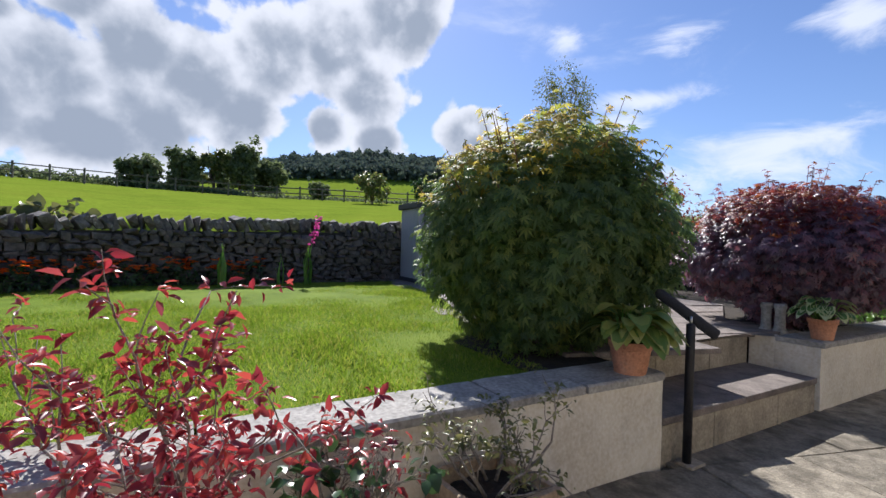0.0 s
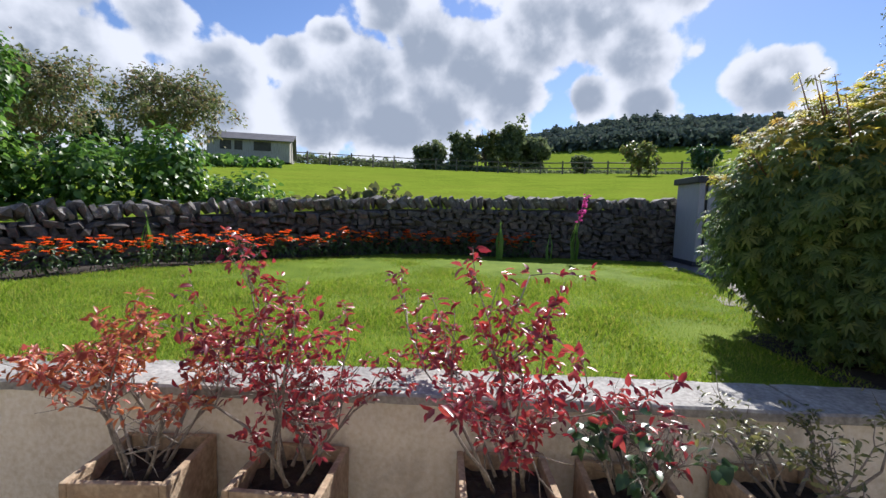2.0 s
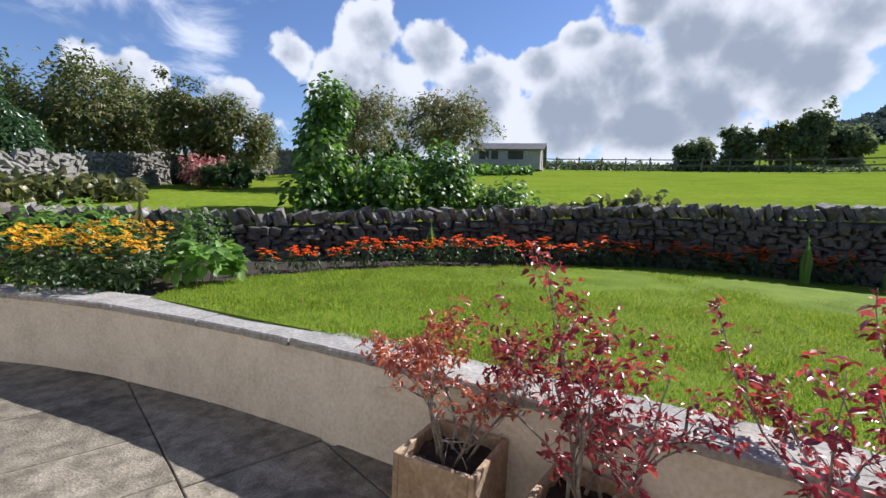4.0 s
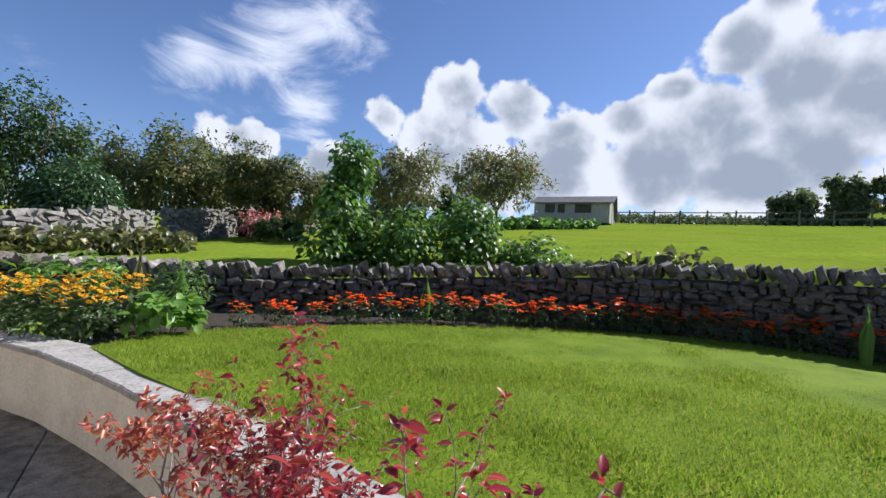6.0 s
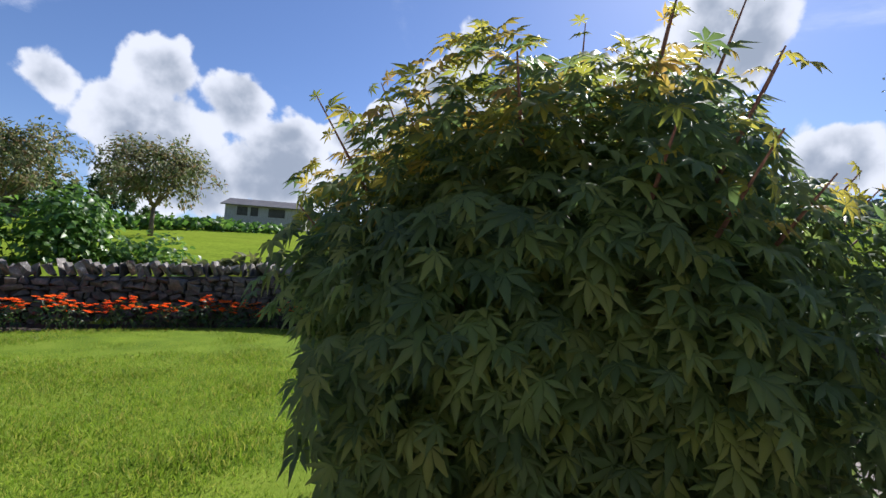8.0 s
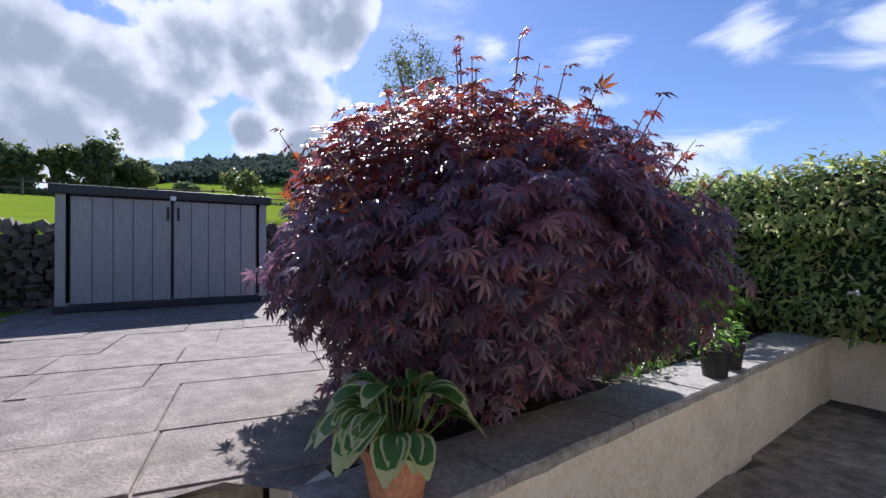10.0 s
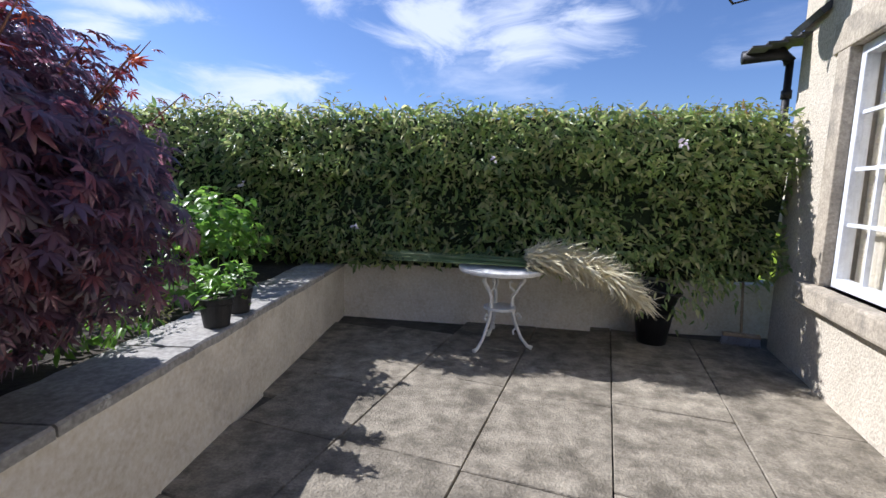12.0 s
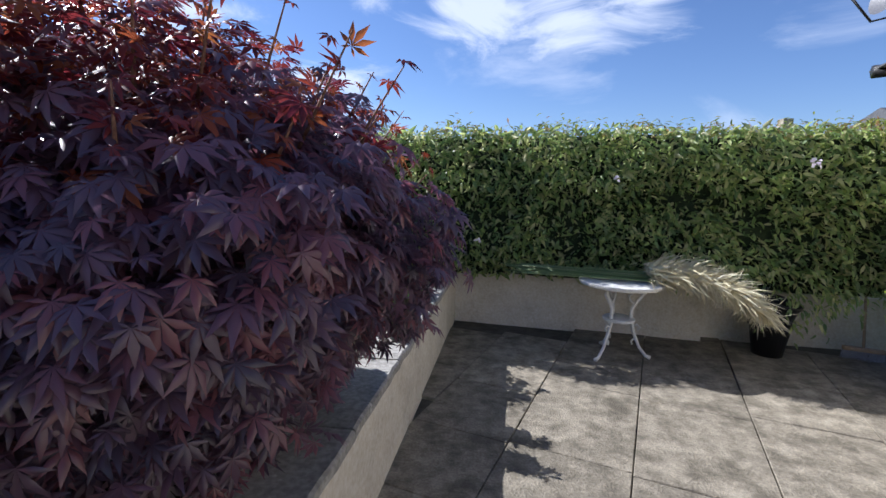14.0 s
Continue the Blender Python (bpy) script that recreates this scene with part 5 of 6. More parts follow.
    for k in range(5):
        part("slate", box((0.80 + 0.0 * k, -0.02 + 0.11 * k, 2.63 - 0.028 * k), (1.16, 0.115 + 0.11 * k, 2.645 - 0.028 * k)), SLATE, house, m=pose(0, -0.15, 0.06))
    v, f = lathe([(0.03, 0), (0.03, 1.9)], 12)
    part("downpipe", mesh_of("downpipe", v, f, IRON, True), None, house, "dark metal downpipe", m=pose(1.04, 0.06, 0.62))
    v, f = lathe([(0.042, 0), (0.042, 0.07)], 12)
    for z in (1.2, 2.2):
        part("pipe_collar", mesh_of("pipe_collar", v, f, IRON, True), None, house, m=pose(1.04, 0.06, z))
    t = Tubes().add([(1.04, 0.06, 2.5), (1.04, 0.12, 2.58), (1.04, 0.42, 2.56)], [0.05, 0.055, 0.055], 10)
    part("gutter", t.mesh("gutter", IRON), None, house)
    return house


make_house()
dish = thing("satellite_dish", HOUSE @ pose(0.42, 0.02, 3.06), "grey satellite dish bracketed to the house wall", "satellite dish")
v, f = [], []
for i in range(8):
    r = 0.26 * i / 7
    for k in range(24):
        a = 2 * math.pi * k / 24
        v.append((r * math.cos(a), r * math.sin(a) * 0.9, 0.35 * r * r / 0.26))
for i in range(7):
    for k in range(24):
        f.append((i * 24 + k, i * 24 + (k + 1) % 24, (i + 1) * 24 + (k + 1) % 24, (i + 1) * 24 + k))
part("reflector", mesh_of("reflector", v, f, DISH, True), None, dish, m=pose(0.1, 0.42, 0.02, -70, 0, 12))
t = Tubes().add([(0, 0, -0.05), (0.03, 0.2, -0.08), (0.1, 0.38, -0.02)], 0.016, 8)
t.add([(0.1, 0.42, -0.18), (0.1, 0.62, -0.22), (0.1, 0.78, 0.0)], 0.010, 6)
part("bracket", t.mesh("bracket", IRON), None, dish)

# unseen wing added behind the walk; its cream wall bounces sun onto the terrace
wing = thing("house_wing", pose(0, 0, 0), "unseen cream roughcast wing added along the terrace, bouncing light onto it", "house")
part("wall", box((2.6, -9, -0.1), (2.95, 4.4, 3.4)), ROUGHCAST, wing)
part("roof", box((2.45, -9.2, 3.4), (7.0, 4.5, 3.55)), SLATE, wing)

# ---- round iron table with cut pampas on it ----


def make_table():
    tb = thing("garden_table", pose(-0.50, 8.68, 0), "round white cast-iron garden table with scrolled legs", "table")
    v, f = lathe([(0.33, 0.665), (0.355, 0.67), (0.365, 0.69), (0.365, 0.705), (0.34, 0.71), (0.01, 0.706)], 40)
    part("tabletop", mesh_of("tabletop", v, f, WHITE_IRON), None, tb)
    leg = Tubes()
    for pts, rad in (([(0.17, 0, 0.665), (0.20, 0, 0.60), (0.15, 0, 0.53), (0.105, 0, 0.45), (0.105, 0, 0.36), (0.13, 0, 0.24), (0.19, 0, 0.10), (0.25, 0, 0.025), (0.29, 0, 0.012)], [0.016, 0.018, 0.017, 0.015, 0.018, 0.016, 0.014, 0.015, 0.020]),
                     ([(0.125, 0, 0.50), (0.085, 0, 0.53), (0.075, 0, 0.57), (0.10, 0, 0.585)], [0.012, 0.010, 0.009, 0.012]),
                     ([(0.12, 0, 0.28), (0.16, 0, 0.31), (0.185, 0, 0.28), (0.165, 0, 0.26)], [0.011, 0.010, 0.009, 0.012]),
                     ([(0.15, 0, 0.18), (0.12, 0, 0.15), (0.13, 0, 0.12)], [0.011, 0.009, 0.010])):
        leg.add(pts, rad, 8)
    me = leg.mesh("leg", WHITE_IRON)
    for a in (-138, -8, 107):
        part("leg", me, None, tb, m=pose(0, 0, 0, 0, 0, a))
    v, f = lathe([(0.13, 0.335), (0.14, 0.34), (0.14, 0.36), (0.12, 0.365)], 20)
    part("stretcher", mesh_of("stretcher", v, f, WHITE_IRON), None, tb)
    pam = thing("pampas_bundle", pose(-0.42, 8.66, 0.712, 0, 0, -6), "bundle of cut pampas grass laid across the table", "grass")
    r = np.random.default_rng(90)
    t = Tubes()
    for k in range(70):
        y, z = r.normal(0, 0.07), abs(r.normal(0, 0.02))
        x0 = -0.70 - r.random() * 0.50 if r.random() < 0.7 else -0.4
        t.add([(x0, y * 1.3 + r.normal(0, 0.03), 0.05 + z - 0.03 * r.random()), (-0.1, y, 0.02 + z), (0.35, y * 1.1, 0.02 + z)], [0.0035, 0.004, 0.004], 4)
    tagged(part("stem_sheaf", t.mesh("stem_sheaf", REED), None, pam, "green pampas stems"), kind="stuff")
    n = 7500
    u = r.random(n) ** 0.8
    stem = r.integers(0, 26, n)
    sy = r.normal(0, 0.12, 26)[stem] * (1 + 0.9 * u)
    sl = r.uniform(0.75, 1.0, 26)[stem]
    x = 0.10 + 0.96 * u * sl
    z = 0.07 + 0.08 * np.sin(u * 2.2) - 0.34 * (u * sl) ** 2.2 + r.uniform(-0.05, 0.07, n) * (1 - 0.5 * u)
    p = np.c_[x, sy + r.normal(0, 0.015, n), z]
    d = np.c_[np.ones(n), r.normal(0, 0.18, n), -0.2 - 1.1 * u + r.normal(0, 0.2, n)]
    me = scatter("plume_mass", blade_leaf(0.07, 0.12), p, turns(r.normal(0, 1, (n, 3)) + (0, 0, 0.4), d), r.uniform(0.13, 0.24, n), PLUME)
    tagged(part("plume_mass", me, None, pam, "feathery cream plumes drooping off the edge"), kind="stuff")


make_table()
# stacked black tubs
for z, s, tilt in ((0.0, 1.0, 0), (0.235, 0.95, 9)):
    tub = thing("black_tub", pose(0.93, 9.0, z, tilt, tilt, 0), "black plastic garden tub stacked by the wall" if z == 0 else "tilted black plastic tub on top of another", "tub", "black tubs")
    v, f = lathe([(0.125 * s, 0), (0.165 * s, 0.27), (0.18 * s, 0.275), (0.182 * s, 0.30), (0.168 * s, 0.30), (0.13 * s, 0.06), (0.01, 0.05)], 28)
    part("tub", mesh_of("tub", v, f, BLACK, True), None, tub)
broom = thing("broom", pose(1.72, 8.98, 0), "wooden broom with grey bristles leaning in the corner", "broom")
part("handle", Tubes().add([(0.0, 0.0, 0.10), (0.07, 0.2, 0.78)], 0.012, 10).mesh("handle", WOOD), None, broom)
part("head", box((-0.15, -0.03, 0.085), (0.15, 0.03, 0.12), 0.006, pose(0, 0, 0, 0, 0, -18)), WOOD, broom)
n = 420
p = np.c_[rng.uniform(-0.145, 0.145, n), rng.uniform(-0.028, 0.028, n), np.full(n, 0.088)]
me = scatter("bristles", blade_leaf(0.05, 0.05), p, turns(np.c_[rng.normal(0, 1, (n, 2)), np.zeros(n)], np.c_[p[:, 0] * 1.2, rng.normal(-0.15, 0.12, n), -np.ones(n)]), np.full(n, 0.09), BRISTLE)
tagged(part("bristles", me, None, broom, m=pose(0, 0, 0, 0, 0, -18)), kind="stuff")

# handrail by the steps
rail = thing("handrail", pose(-2.03, 2.735, 0), "black iron handrail post with a foam-wrapped grip", "handrail")
v, f = lathe([(0.026, 0), (0.026, 0.86), (0.020, 0.865)], 16)
part("post", mesh_of("post", v, f, IRON, True), None, rail)
v, f = lathe([(0.009, 0.86), (0.009, 0.91)], 8)
part("pin", mesh_of("pin", v, f, plain("steel", (0.5, 0.5, 0.5), 0.3, 1.0), True), None, rail)
part("grip", Tubes().add([(0.10, 0.12, 0.80), (0.09, 0.115, 0.805), (-0.20, -0.02, 1.03), (-0.22, -0.03, 1.04)], [0.02, 0.034, 0.034, 0.02], 12).mesh("grip", RUBBER), None, rail, "black foam-covered grip")
part("foot", box((-0.05, -0.04, 0), (0.06, 0.10, 0.02), 0.005), DRESSED, rail)

# ---- storage shed on the upper path ----


def make_shed():
    # front face looks along local -y; local x runs to the right
    shed = thing("storage_shed", pose(-8.06, 3.90, 0.88, 0, 0, 87.3), "grey resin garden storage box with double doors and dark lid", "shed")
    w, d, h = 2.40, 0.85, 1.12
    bm = bmesh.new()
    add_box(bm, (0, 0.031, -0.224), (0.04, d - 0.002, h))
    add_box(bm, (w - 0.04, 0.031, -0.224), (w, d - 0.002, h))
    add_box(bm, (0.04, d - 0.04, -0.224), (w - 0.04, d, h))
    add_box(bm, (0.04, 0.031, -0.224), (w - 0.04, d - 0.041, -0.18))
    part("body", bm, SHED_PANEL, shed)
    part("plinth", box((-0.02, 0.0, -0.30), (w + 0.02, d, -0.225), 0.01), SHED_DARK, shed)
    part("lid", box((-0.06, -0.07, h), (w + 0.06, d + 0.06, h + 0.115), 0.02, pose(0, 0, 0)), SHED_DARK, shed, "dark grey lid")
    part("corner_post", box((0.0, -0.004, -0.22), (0.10, 0.03, h - 0.001), 0.006), SHED_PANEL, shed)
    part("corner_post", box((w - 0.10, -0.004, -0.22), (w, 0.03, h - 0.001), 0.006), SHED_PANEL, shed)
    half = (w - 0.26) / 2
    for k in range(2):
        x = 0.13 + k * half
        door = part("door", box((x + 0.006, 0.006, -0.215), (x + half - 0.006, 0.028, h - 0.01)), SHED_DARK, shed)
        n = 5
        for j in range(n):
            part("plank", box((x + 0.016 + j * (half - 0.03) / n, -0.004, -0.20), (x + 0.016 + (j + 1) * (half - 0.03) / n - 0.008, 0.0055, h - 0.02), 0.003), SHED_PANEL, door)
        hx = x + half - 0.07 if k == 0 else x + 0.05
        part("door_handle", box((hx, -0.03, h - 0.28), (hx + 0.03, -0.005, h - 0.10), 0.008), SHED_DARK, door)
    part("hasp", box((w / 2 - 0.035, -0.085, h - 0.02), (w / 2 + 0.035, -0.07, h + 0.04), 0.01), UPVC, shed, "pale plastic padlock hasp")


make_shed()

# ---- beyond the garden wall ----


def az_point(yaw, r, dz=0.0):
    x, y = -0.5 - r * math.sin(radians(yaw)), r * math.cos(radians(yaw))
    return x, y, ground_height(x, y) + dz


def make_fence():
    fence = thing("field_fence", pose(0, 0, 0), "dark post and rail fence across the pasture", "fence")
    pts = [az_point(a, 36.5) for a in np.arange(62, 119, 2.6)]
    for i, p in enumerate(pts):
        part("post", box((-0.05, -0.05, -0.3), (0.05, 0.05, 1.0)), FENCE_WOOD, fence, m=pose(*p))
    for z in (0.45, 0.85):
        for a, b in zip(pts, pts[1:]):
            part("rail", Tubes().add([(a[0], a[1], a[2] + z), (b[0], b[1], b[2] + z)], 0.045, 4).mesh("rail", FENCE_WOOD), None, fence)


make_fence()


def make_cabin():
    x, y, z = az_point(119.6, 34.0)
    cabin = thing("cabin", pose(x, y, z + 0.1, 0, 0, 104), "low weathered timber field cabin with shallow pitched roof", "cabin")
    # long side faces local -y ; length along local x
    l, d, h = 5.2, 3.0, 1.35
    part("long_wall", box((0, 0, 0), (l, 0.1, h)), CABIN_WOOD, cabin)
    part("long_wall", box((0, d - 0.1, 0), (l, d, h)), CABIN_WOOD, cabin)
    for x0 in (0, l - 0.1):
        me = mesh_of("gable_wall", [(x0, 0.1, 0), (x0, d - 0.1, 0), (x0, d - 0.1, h), (x0, d / 2, h + 0.55), (x0, 0.1, h), (x0 + 0.1, 0.1, 0), (x0 + 0.1, d - 0.1, 0), (x0 + 0.1, d - 0.1, h), (x0 + 0.1, d / 2, h + 0.55), (x0 + 0.1, 0.1, h)],
                     [(0, 1, 2, 3, 4), (9, 8, 7, 6, 5), (0, 5, 6, 1), (1, 6, 7, 2), (2, 7, 8, 3), (3, 8, 9, 4), (4, 9, 5, 0)], CABIN_WOOD)
        part("gable_wall", me, None, cabin)
    for s, tilt in ((-1, 20.2), (1, -20.2)):
        part("roof", box((-0.25, -1.85, 0), (l + 0.25, 0.0, 0.07), 0, pose(0, d / 2, h + 0.58, tilt, 0, 0) if s < 0 else pose(l, d / 2, h + 0.58, -tilt * -1 * -1, 0, 180) @ pose(0, 0, 0, 40.4, 0, 0)), ROOF_METAL, cabin)
    for x0, w in ((0.8, 0.7), (1.7, 0.5), (2.9, 1.1)):
        part("window", box((x0, -0.02, 0.65), (x0 + w, -0.002, 1.25)), CABIN_DARK, cabin, "dark boarded window")
    part("door", box((l + 0.002, 1.1, 0), (l + 0.03, 1.8, 1.35)), CABIN_WOOD, cabin)
    part("vent", box((l + 0.002, 1.4, 1.6), (l + 0.03, 1.6, 1.75)), CABIN_DARK, cabin)


make_cabin()
far = "field trees"


def field_tree(yaw, r, h, w, label, leaf=FAR_LEAF, count=900, size=None, lump=0.7, clumps=45, trunk=0.14, low=-0.9, name="tree", group="", depth=None):
    b = az_point(yaw, r, -0.1)
    size = size or (0.0045 * r, 0.0085 * r)
    return broad_tree(name, b, h * trunk, (b[0], b[1], b[2] + h * 0.58), (w / 2, w / 2, h * 0.45), leaf, size, count, label, 0.03 * h, 0.15, CLUMP, lump, low=low, group=group, seed=int(yaw * 7 + r), clumps=clumps)


field_tree(84.2, 47, 5.0, 3.4, "broad dark field oak beyond the fence", count=4200, clumps=80)
field_tree(81.2, 48, 3.8, 2.7, "broad dark field oak beyond the fence", count=3200, clumps=60)
field_tree(86.9, 45, 4.6, 1.6, "light green young ash beyond the fence", TREE_LEAF, 2000, clumps=40)
field_tree(89.9, 45, 3.7, 2.6, "dark rounded hawthorn beyond the fence", count=3000, clumps=60)
field_tree(93.8, 45, 2.8, 2.8, "dark low thorn bush on the fence line", count=3000, trunk=0.1, clumps=60)
field_tree(69.0, 34, 2.3, 2.0, "thin young orchard tree in the pasture", TREE_LEAF, 1100, clumps=30)
field_tree(75.5, 40, 1.5, 1.4, "small conical tree in the pasture", count=1000, trunk=0.1)
field_tree(62.5, 30, 2.0, 1.3, "dark conical evergreen in the pasture", DARK_LEAF, 900, trunk=0.05, lump=0.1)


def thicket(name, rows, leaf, label, category, per, size, seed):
    """A long bank of growth: clumps along rows of yaw, distance, height."""
    r = np.random.default_rng(seed)
    p, d = [], []
    for (a0, r0, h0), (a1, r1, h1) in zip(rows, rows[1:]):
        n = int(per * abs(a1 - a0))
        f = r.random(n)
        a = a0 + (a1 - a0) * f
        rr = r0 + (r1 - r0) * f + r.normal(0, 0.02 * r0, n)
        hh = (h0 + (h1 - h0) * f) * (0.72 + 0.28 * np.array([noise.fractal(Vector((q * 0.9, seed, 0)), 0.9, 2.0, 4) for q in a]))
        x, y = -0.5 - rr * np.sin(np.radians(a)), rr * np.cos(np.radians(a))
        g = np.array([ground_height(u, v) for u, v in zip(x, y)])
        p.append(np.c_[x, y, g + hh * r.random(n) ** 0.7])
        d.append(unit(np.c_[0.5 + x * 0 + r.normal(0, 0.5, n), r.normal(0, 0.5, n), 0.6 + 0 * x]))
    p, d = np.concatenate(p), np.concatenate(d)
    me = scatter(name, CLUMP, p, turns(d + r.normal(0, 0.6, p.shape), r.normal(0, 1, p.shape)), r.uniform(size[0], size[1], len(p)), leaf)
    tagged(new(name, me), label, category, kind="stuff")


thicket("far_hedgerow", [(63, 41, 0.2), (80, 43, 0.4), (90, 45, 0.9), (100, 46, 1.3), (108, 46, 1.5), (121, 44, 0.9)], FAR_LEAF, "dark hedgerow along the top of the pasture", "hedgerow", 220, (0.16, 0.32), 5)
thicket("far_hedgerow", [(56, 150, 4.0), (70, 150, 4.2), (82, 150, 3.5)], FAR_LEAF, "dark hedge between the far fields", "hedgerow", 40, (0.8, 1.6), 6)
thicket("hill_woods", [(50, 285, 9), (58, 290, 11), (66, 290, 13), (74, 290, 11), (82, 285, 8), (90, 280, 5)], WOODS_HAZE_LEAF, "dark wooded hillside beyond the pasture", "woods", 300, (1.4, 3.2), 8)
thicket("hill_woods", [(48, 345, 13), (60, 350, 15), (70, 355, 16), (80, 350, 13), (88, 345, 8), (94, 340, 5)], WOODS_HAZE_LEAF, "dark wooded hilltop against the sky", "woods", 320, (1.4, 3.4), 9)
thicket("hill_woods", [(48, 315, 11), (60, 318, 13), (70, 320, 14), (80, 318, 11), (88, 315, 7)], WOODS_HAZE_LEAF, "dark woods on the far slope", "woods", 300, (1.4, 3.4), 10)

# vines, orchard and shrubs beyond the wall to the left


def vine(x, y, z, r_, h, count, label):
    ob = thing("climbing_vine", pose(x, y, z), label, "plant", "vines behind the wall")
    part("support_post", Tubes().add([(0, 0, -0.2), (0, 0, h * 0.9)], 0.05, 8).mesh("support_post", FENCE_WOOD), None, ob)
    k = rng.integers(0, 14, count)
    cs = np.c_[rng.normal(0, r_ * 0.5, 14), rng.normal(0, r_ * 0.5, 14), np.linspace(0.05, 1.0, 14) * h]
    cs[:, :2] *= np.linspace(1.25, 0.45, 14)[:, None]
    d = unit(rng.normal(0, 1, (count, 3)))
    p = cs[k] + d * r_ * rng.uniform(0.40, 0.78, (count, 1))
    p[:, 2] = np.abs(p[:, 2])
    leaves_on("leaves", p, d, VINE_LEAF, BROAD, (0.09, 0.17), ob, 0.5, 0.5)


vine(-6.55, -7.25, 0.95, 0.58, 2.45, 3000, "tall column of large-leaved vine behind the wall")
vine(-7.5, -6.75, 1.1, 0.72, 0.95, 1700, "low spreading vine behind the dry-stone wall")
vine(-9.05, -5.75, 1.1, 0.78, 1.30, 2400, "mound of large-leaved vine behind the dry-stone wall")
vine(-9.7, -4.6, 1.15, 0.7, 0.5, 1200, "trailing vine along the top of the wall")


def left_tree(yaw, r, base_el, top_el, w, label, leaf=APPLE_LEAF, count=2200, clumps=60, trunk=0.3, name="apple_tree", lump=0.4, low=-0.7, bark=None):
    x, y, z = az_point(yaw, r, -0.05)
    top = 1.45 + r * math.tan(radians(top_el))
    h = top - z
    return broad_tree(name, (x, y, z), h * trunk, (x, y, z + h * (0.64 if trunk > 0.2 else 0.53)), (w / 2, w / 2, h * (0.36 if trunk > 0.2 else 0.47)), leaf, (0.0055 * r, 0.0105 * r), int(count * 2.6), label, 0.022 * h, 0.3, OVAL, lump, low=low, seed=int(yaw), clumps=clumps)


left_tree(123.2, 18.5, 0, 13.3, 3.4, "loose grey-green apple tree near the cabin", count=2600, clumps=110)
left_tree(134.5, 15.5, 0, 12.6, 2.7, "spreading old apple tree in the orchard", count=2400, clumps=100)
left_tree(152.3, 17.0, 0, 12.4, 1.7, "upright russet fruit tree beyond the lawn", TREE_LEAF, 3000, trunk=0.12, clumps=90)
left_tree(147.6, 17.0, 0, 9.8, 2.2, "shorter leafy fruit tree beyond the lawn", TREE_LEAF, 3000, trunk=0.10, clumps=90)
left_tree(160.5, 21.0, 0, 10.7, 6.0, "large spreading dark tree above the old wall", TREE_LEAF, 7500, name="garden_tree", trunk=0.12, clumps=170)
left_tree(171.5, 15.5, 0, 13.5, 2.8, "tall leafy tree at the garden's end", SHRUB_LEAF, 3600, name="garden_tree", trunk=0.12, clumps=100)
left_tree(168.0, 13.8, 0, 7.3, 2.0, "clipped rounded dark evergreen bush", DARK_LEAF, 3600, clumps=0, name="evergreen_bush", trunk=0.1, lump=0.08, low=-0.9)
left_tree(151.0, 15.6, 0, 3.6, 1.2, "red and pink rose bush on the far grass", ROSE, 420, name="rose_bush", trunk=0.1)
left_tree(148.8, 15.2, 0, 3.2, 1.6, "flowering rose bush on the far grass", SHRUB_LEAF, 1500, name="rose_bush", trunk=0.1)
left_tree(133.0, 25.0, 0, 7.6, 6.0, "dark shrubs between the orchard trees", SHRUB_LEAF, 3000, name="shrub", trunk=0.1)
thicket("verge_plants", [(112, 27.5, 0.5), (121, 25, 0.7), (132, 22, 0.9)], VINE_LEAF, "rough green growth in front of the cabin", "plants", 60, (0.2, 0.4), 21)
thicket("wall_top_plants", [(98, 9.35, 0.35), (101, 9.3, 0.45), (106, 9.2, 0.3), (112, 8.9, 0.2)], OLIVE_LEAF, "straggling leafy stems along the wall top", "plants", 14, (0.12, 0.3), 22)
thicket("border_plants", [(157, 11.8, 0.5), (163, 11.5, 0.7), (168, 10.8, 0.6), (178, 10.3, 0.7)], OLIVE_LEAF, "grey lavender stems before the old stone wall", "plants", 60, (0.12, 0.22), 23)


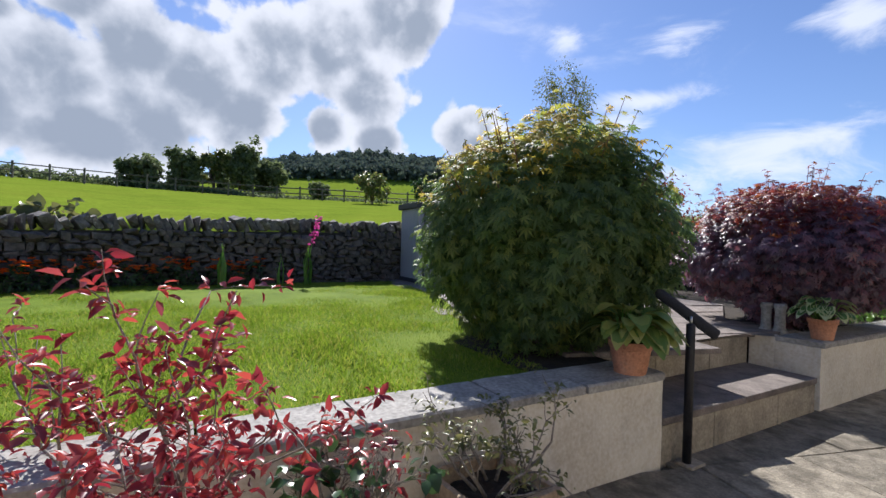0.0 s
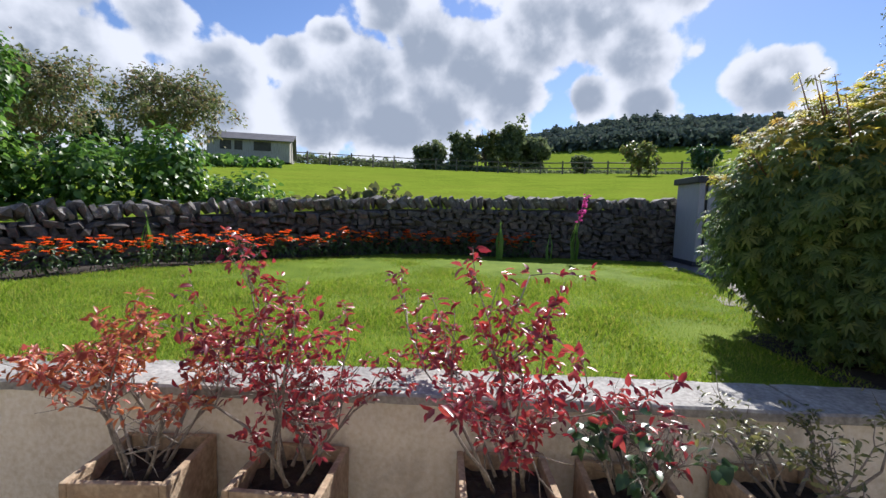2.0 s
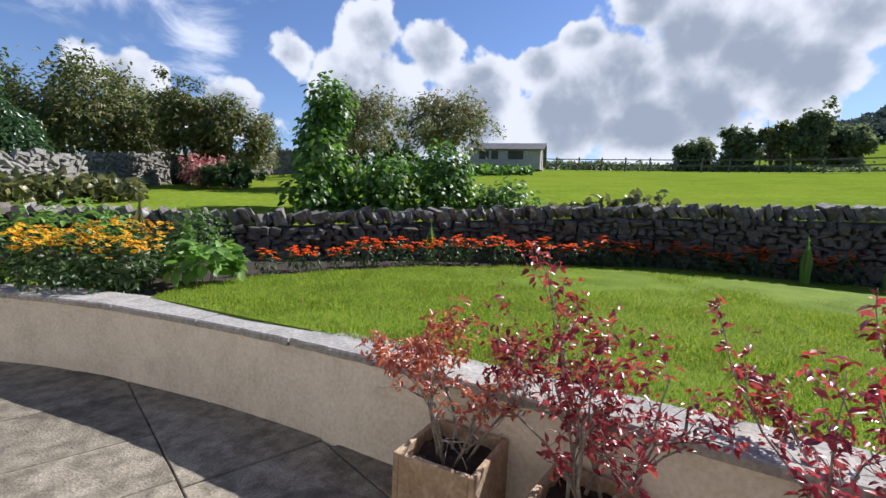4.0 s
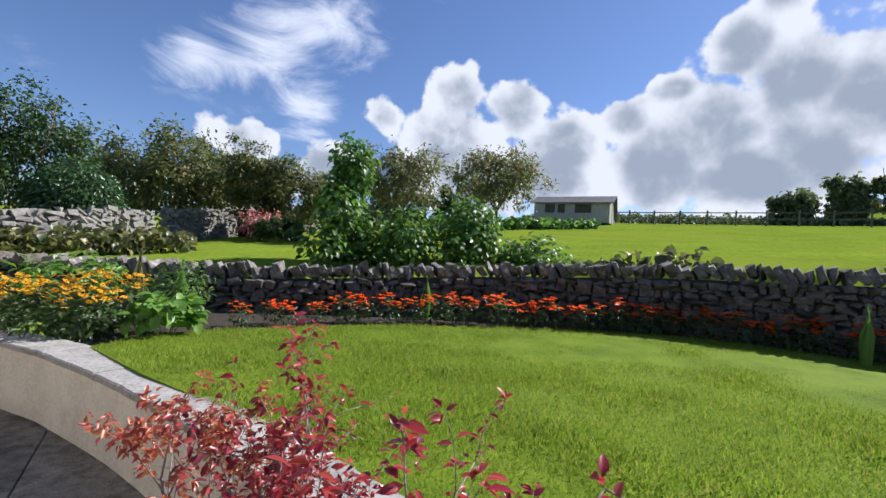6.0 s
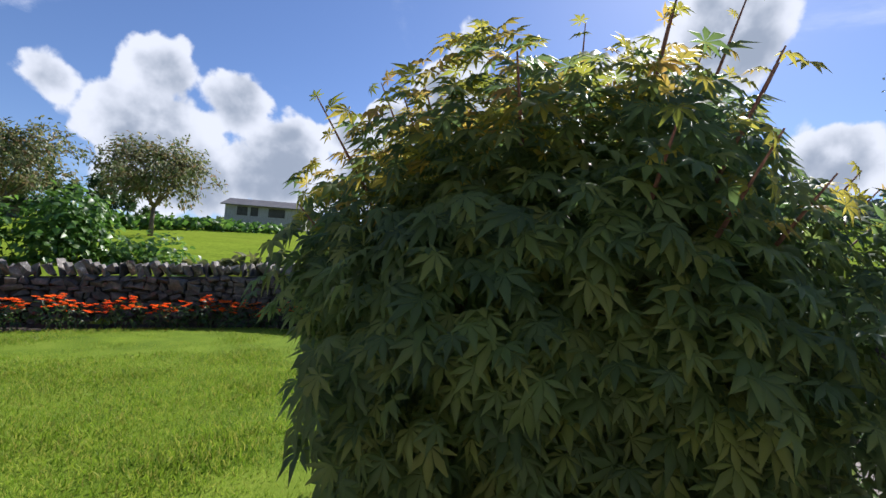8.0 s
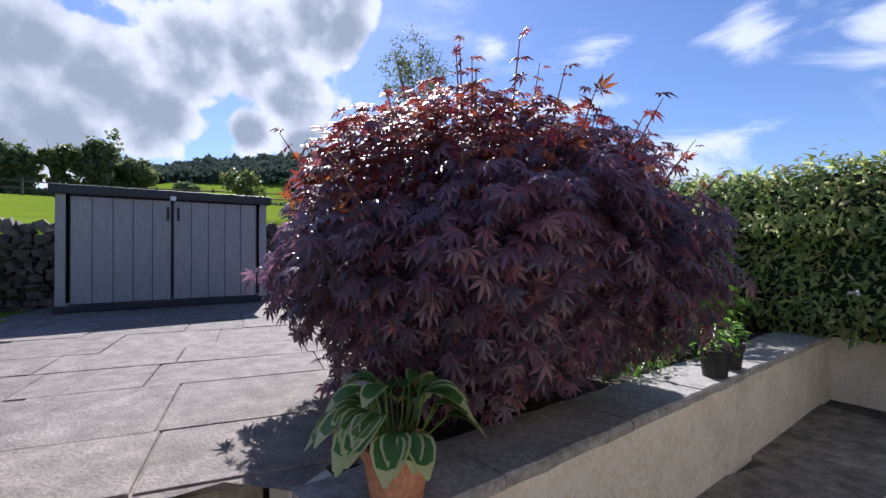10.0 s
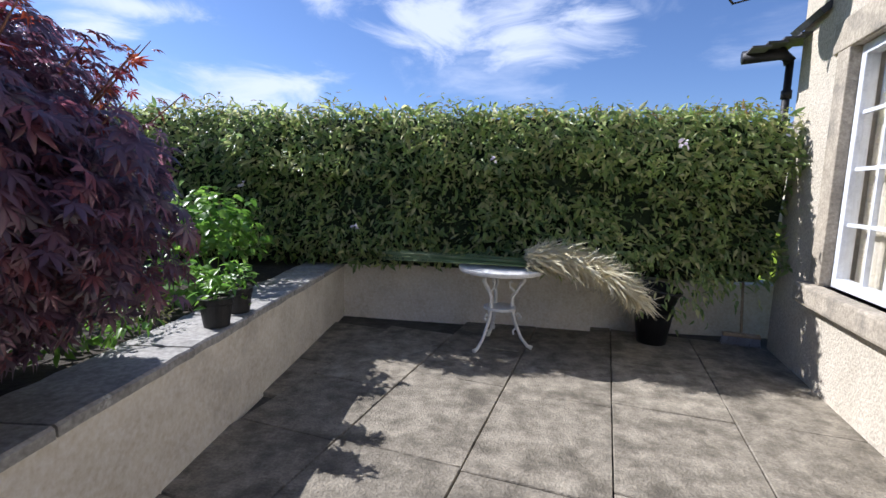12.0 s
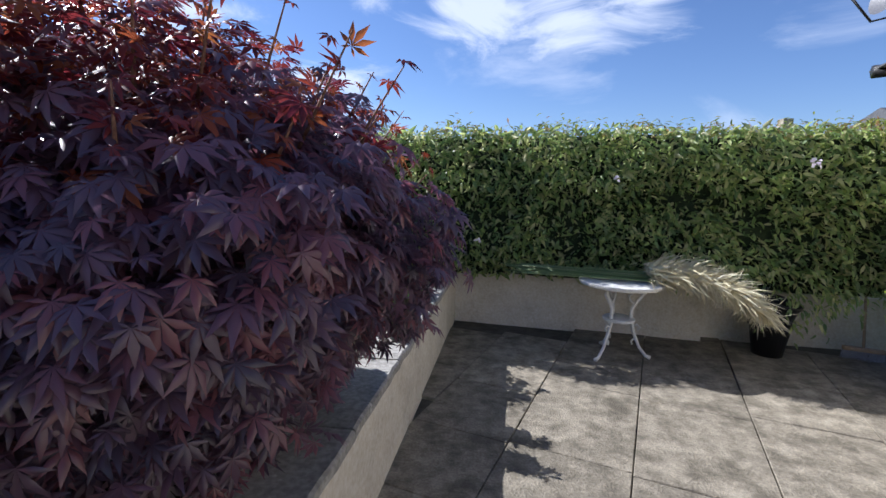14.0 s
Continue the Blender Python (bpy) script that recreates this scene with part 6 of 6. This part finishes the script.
def old_wall(rows, label):
    """A pale mortared rubble wall: rows of yaw, distance, top above the eye's level in degrees."""
    pts = [az_point(a, r) for a, r, _ in rows]
    tops = [1.45 + r * math.tan(radians(e)) for _, r, e in rows]
    v, f = [], []
    for (x, y, z), t in zip(pts, tops):
        d = unit(np.array((x + 0.5, y)))
        for q, zz in ((0, z - 0.3), (0, t - 0.05), (0.5, t - 0.05), (0.5, z - 0.3)):
            v.append((x + d[0] * q, y + d[1] * q, zz))
    for i in range(len(rows) - 1):
        for k in range(4):
            f.append((i * 4 + k, i * 4 + (k + 1) % 4, (i + 1) * 4 + (k + 1) % 4, (i + 1) * 4 + k))
    wall = structure("old_wall", mesh_of("old_wall", v, f, STONE_PALE), label)
    shapes = [stone_mesh("stone", STONE_PALE, s + 70) for s in range(6)]
    sv, sf = [], []
    for (x0, y0, z0), (x1, y1, z1), t0, t1 in zip(pts, pts[1:], tops, tops[1:]):
        ln = math.hypot(x1 - x0, y1 - y0)
        turn = math.degrees(math.atan2(y1 - y0, x1 - x0))
        s = 0.0
        while s < ln:
            q = s / ln
            zz, tt = z0 + (z1 - z0) * q, t0 + (t1 - t0) * q
            z = zz - 0.1
            while z < tt:
                w, h = rng.uniform(0.14, 0.32), rng.uniform(0.08, 0.16)
                m = pose(x0 + (x1 - x0) * q + rng.normal(0, 0.02), y0 + (y1 - y0) * q + rng.normal(0, 0.02), z + h / 2, rng.uniform(-8, 8), rng.uniform(-12, 12), turn) @ Matrix.Diagonal((w * 1.1, 0.2, h * 1.08, 1))
                me = shapes[int(rng.integers(6))]
                b = len(sv)
                sv.extend(m @ p.co for p in me.vertices)
                sf.extend([b + i for i in p.vertices] for p in me.polygons)
                z += h
            s += 0.20
    tagged(part("stones", mesh_of("stones", sv, sf, STONE_PALE), None, wall), kind="stuff")


old_wall([(186, 10.6, 1.6), (178, 11.0, 1.8), (170, 11.7, 2.2), (165, 12.8, 3.1), (161.4, 14.0, 2.7)], "pale rubble stone wall at the garden's end")
old_wall([(161.0, 16.8, 3.3), (154, 19.0, 3.9), (150, 21, 4.4), (143, 25, 5.5), (136, 26, 5.9)], "pale lower run of the old stone wall")
x, y, z = az_point(152.9, 18.3)
ob = thing("water_butt", pose(x, y, z), "black plastic water butt by the old wall", "water butt")
v, f = lathe([(0.26, 0), (0.32, 0.3), (0.32, 0.6), (0.27, 0.95), (0.25, 0.98), (0.01, 1.0)], 20)
part("barrel", mesh_of("barrel", v, f, BLACK, True), None, ob)

# neighbours' roofs over the hedge
for x, y, w, z in ((10.8, 31, 3.2, 5.0), (17.5, 30, 5.0, 6.0)):
    nb = thing("neighbour_house", pose(x, y, -0.2), "distant cream house with a slate roof behind the hedge", "house", "neighbouring houses")
    part("wall", box((0, 0, -0.3), (w, 5, z - 1.2)), ROUGHCAST, nb)
    part("roof", mesh_of("roof", [(-0.2, -0.3, z - 1.2), (w + 0.2, -0.3, z - 1.2), (w + 0.2, 5.3, z - 1.2), (-0.2, 5.3, z - 1.2), (0.0, 2.5, z), (w, 2.5, z)], [(0, 1, 5, 4), (2, 3, 4, 5), (1, 2, 5), (3, 0, 4), (3, 2, 1, 0)], SLATE), None, nb)
    part("chimney", box((w - 0.7, 2.2, z - 0.5), (w - 0.2, 2.8, z + 0.55)), DRESSED, nb)

# ---- coping and paving, piece by piece ----
coping_run(wall_left, LEFT_FACE, 0.32, 0.572)
coping_run(wall_right, RIGHT_FACE, 0.36, 0.572)


def pave(parent, m, columns, length, reach, z_at, meshes, keep, joint=0.004, tilt=0.0, seams=()):
    """Slabs in columns of given widths, staggered; z_at gives the level at a place."""
    u = columns[0]
    for i, w in enumerate(columns[1:]):
        v = -rng.uniform(0, 0.5)
        known = list(dict(seams).get(i, ()))
        if known:
            v = known.pop(0)
        while v < reach:
            l = known.pop(0) - v if known else rng.uniform(*length)
            c = m @ Vector((u + w / 2, v + l / 2, 0))
            if keep(c.x, c.y):
                k = int(rng.integers(len(meshes)))
                base = m.to_3x3().to_4x4()
                me = meshes[k]
                mm = Matrix.Translation((c.x, c.y, z_at(c.x, c.y) + rng.uniform(-0.004, 0.002))) @ pose(0, 0, 0, 0, tilt, 0) @ base @ pose(0, 0, 0, rng.uniform(-0.25, 0.25), rng.uniform(-0.25, 0.25), 180 * int(rng.integers(2))) @ Matrix.Diagonal((w - joint, l - joint, 1, 1))
                part("paving_slab", me, None, parent, m=mm)
            v += l
        u += w


low_floor = structure("paving_lower", box((-2.0, -6.0, -0.06), (-1.9, -5.9, -0.045)), "grey sandstone flags of the lower terrace", JOINT)
slabs = [slab_mesh("paving_slab", FLAG, s) for s in range(6)]
pave(low_floor, pose(-0.06, 9.36, 0, 0, 0, -16.4 + 180), [-5.55, 0.9, 0.85, 0.85, 0.80, 0.75, 0.70, 0.70, 0.70, 0.64, 0.7, 0.8, 0.9, 0.9, 0.9], (0.55, 0.98), 17, lambda x, y: 0.0, slabs,
     lambda x, y: y < 9.35 and y > -8 and x > -2.35 - 0.0 * y and x < 1.95 + (y - 8.5) * 0.28 + (3.0 if y < 2 else 0),
     seams=((4, (-0.2, 0.35, 1.50, 2.35)), (5, (-0.2, 0.74, 1.54, 2.5)), (6, (-0.25, 0.30, 1.10, 1.62, 2.6)), (7, (-0.2, 0.85, 1.58, 2.58)), (8, (-0.3, 0.62, 1.22, 1.9))))
high_floor = structure("paving_upper", box((-6.0, 3.5, 0.50), (-5.9, 3.6, 0.54)), "pale sandstone flags of the upper path", JOINT)
slabs = [slab_mesh("paving_slab", FLAG_PALE, s + 20) for s in range(6)]
PATH_EDGE = [(-2.64, 2.60), (-2.64, 4.55), (-2.44, 4.71), (-2.62, 5.02), (-3.3, 5.45), (-4.1, 6.9), (-8.6, 6.9), (-8.9, 3.8), (-7.2, 3.5), (-5.6, 3.1), (-4.2, 2.62)]


bm = bmesh.new()
bm.faces.new([bm.verts.new((x, y, 0.562)) for x, y in PATH_EDGE])
bmesh.ops.triangulate(bm, faces=bm.faces)
bmesh.ops.recalc_face_normals(bm, faces=bm.faces)
structure("path_bed", bm, "pale stone bed beneath the upper path paving", FLAG_PALE)


def on_path(x, y):
    return bool(inside(PATH_EDGE, np.array([(x, y)]))[0])


pave(high_floor, pose(-2.5, 2.0, 0, 0, 0, -15.4), [-7.6, 0.8, 0.75, 0.7, 0.7, 0.65, 0.82, 0.53, 0.555, 0.74, 0.535, 0.55, 0.5], (0.5, 1.05), 5.6, lambda x, y: 0.574, slabs, on_path)
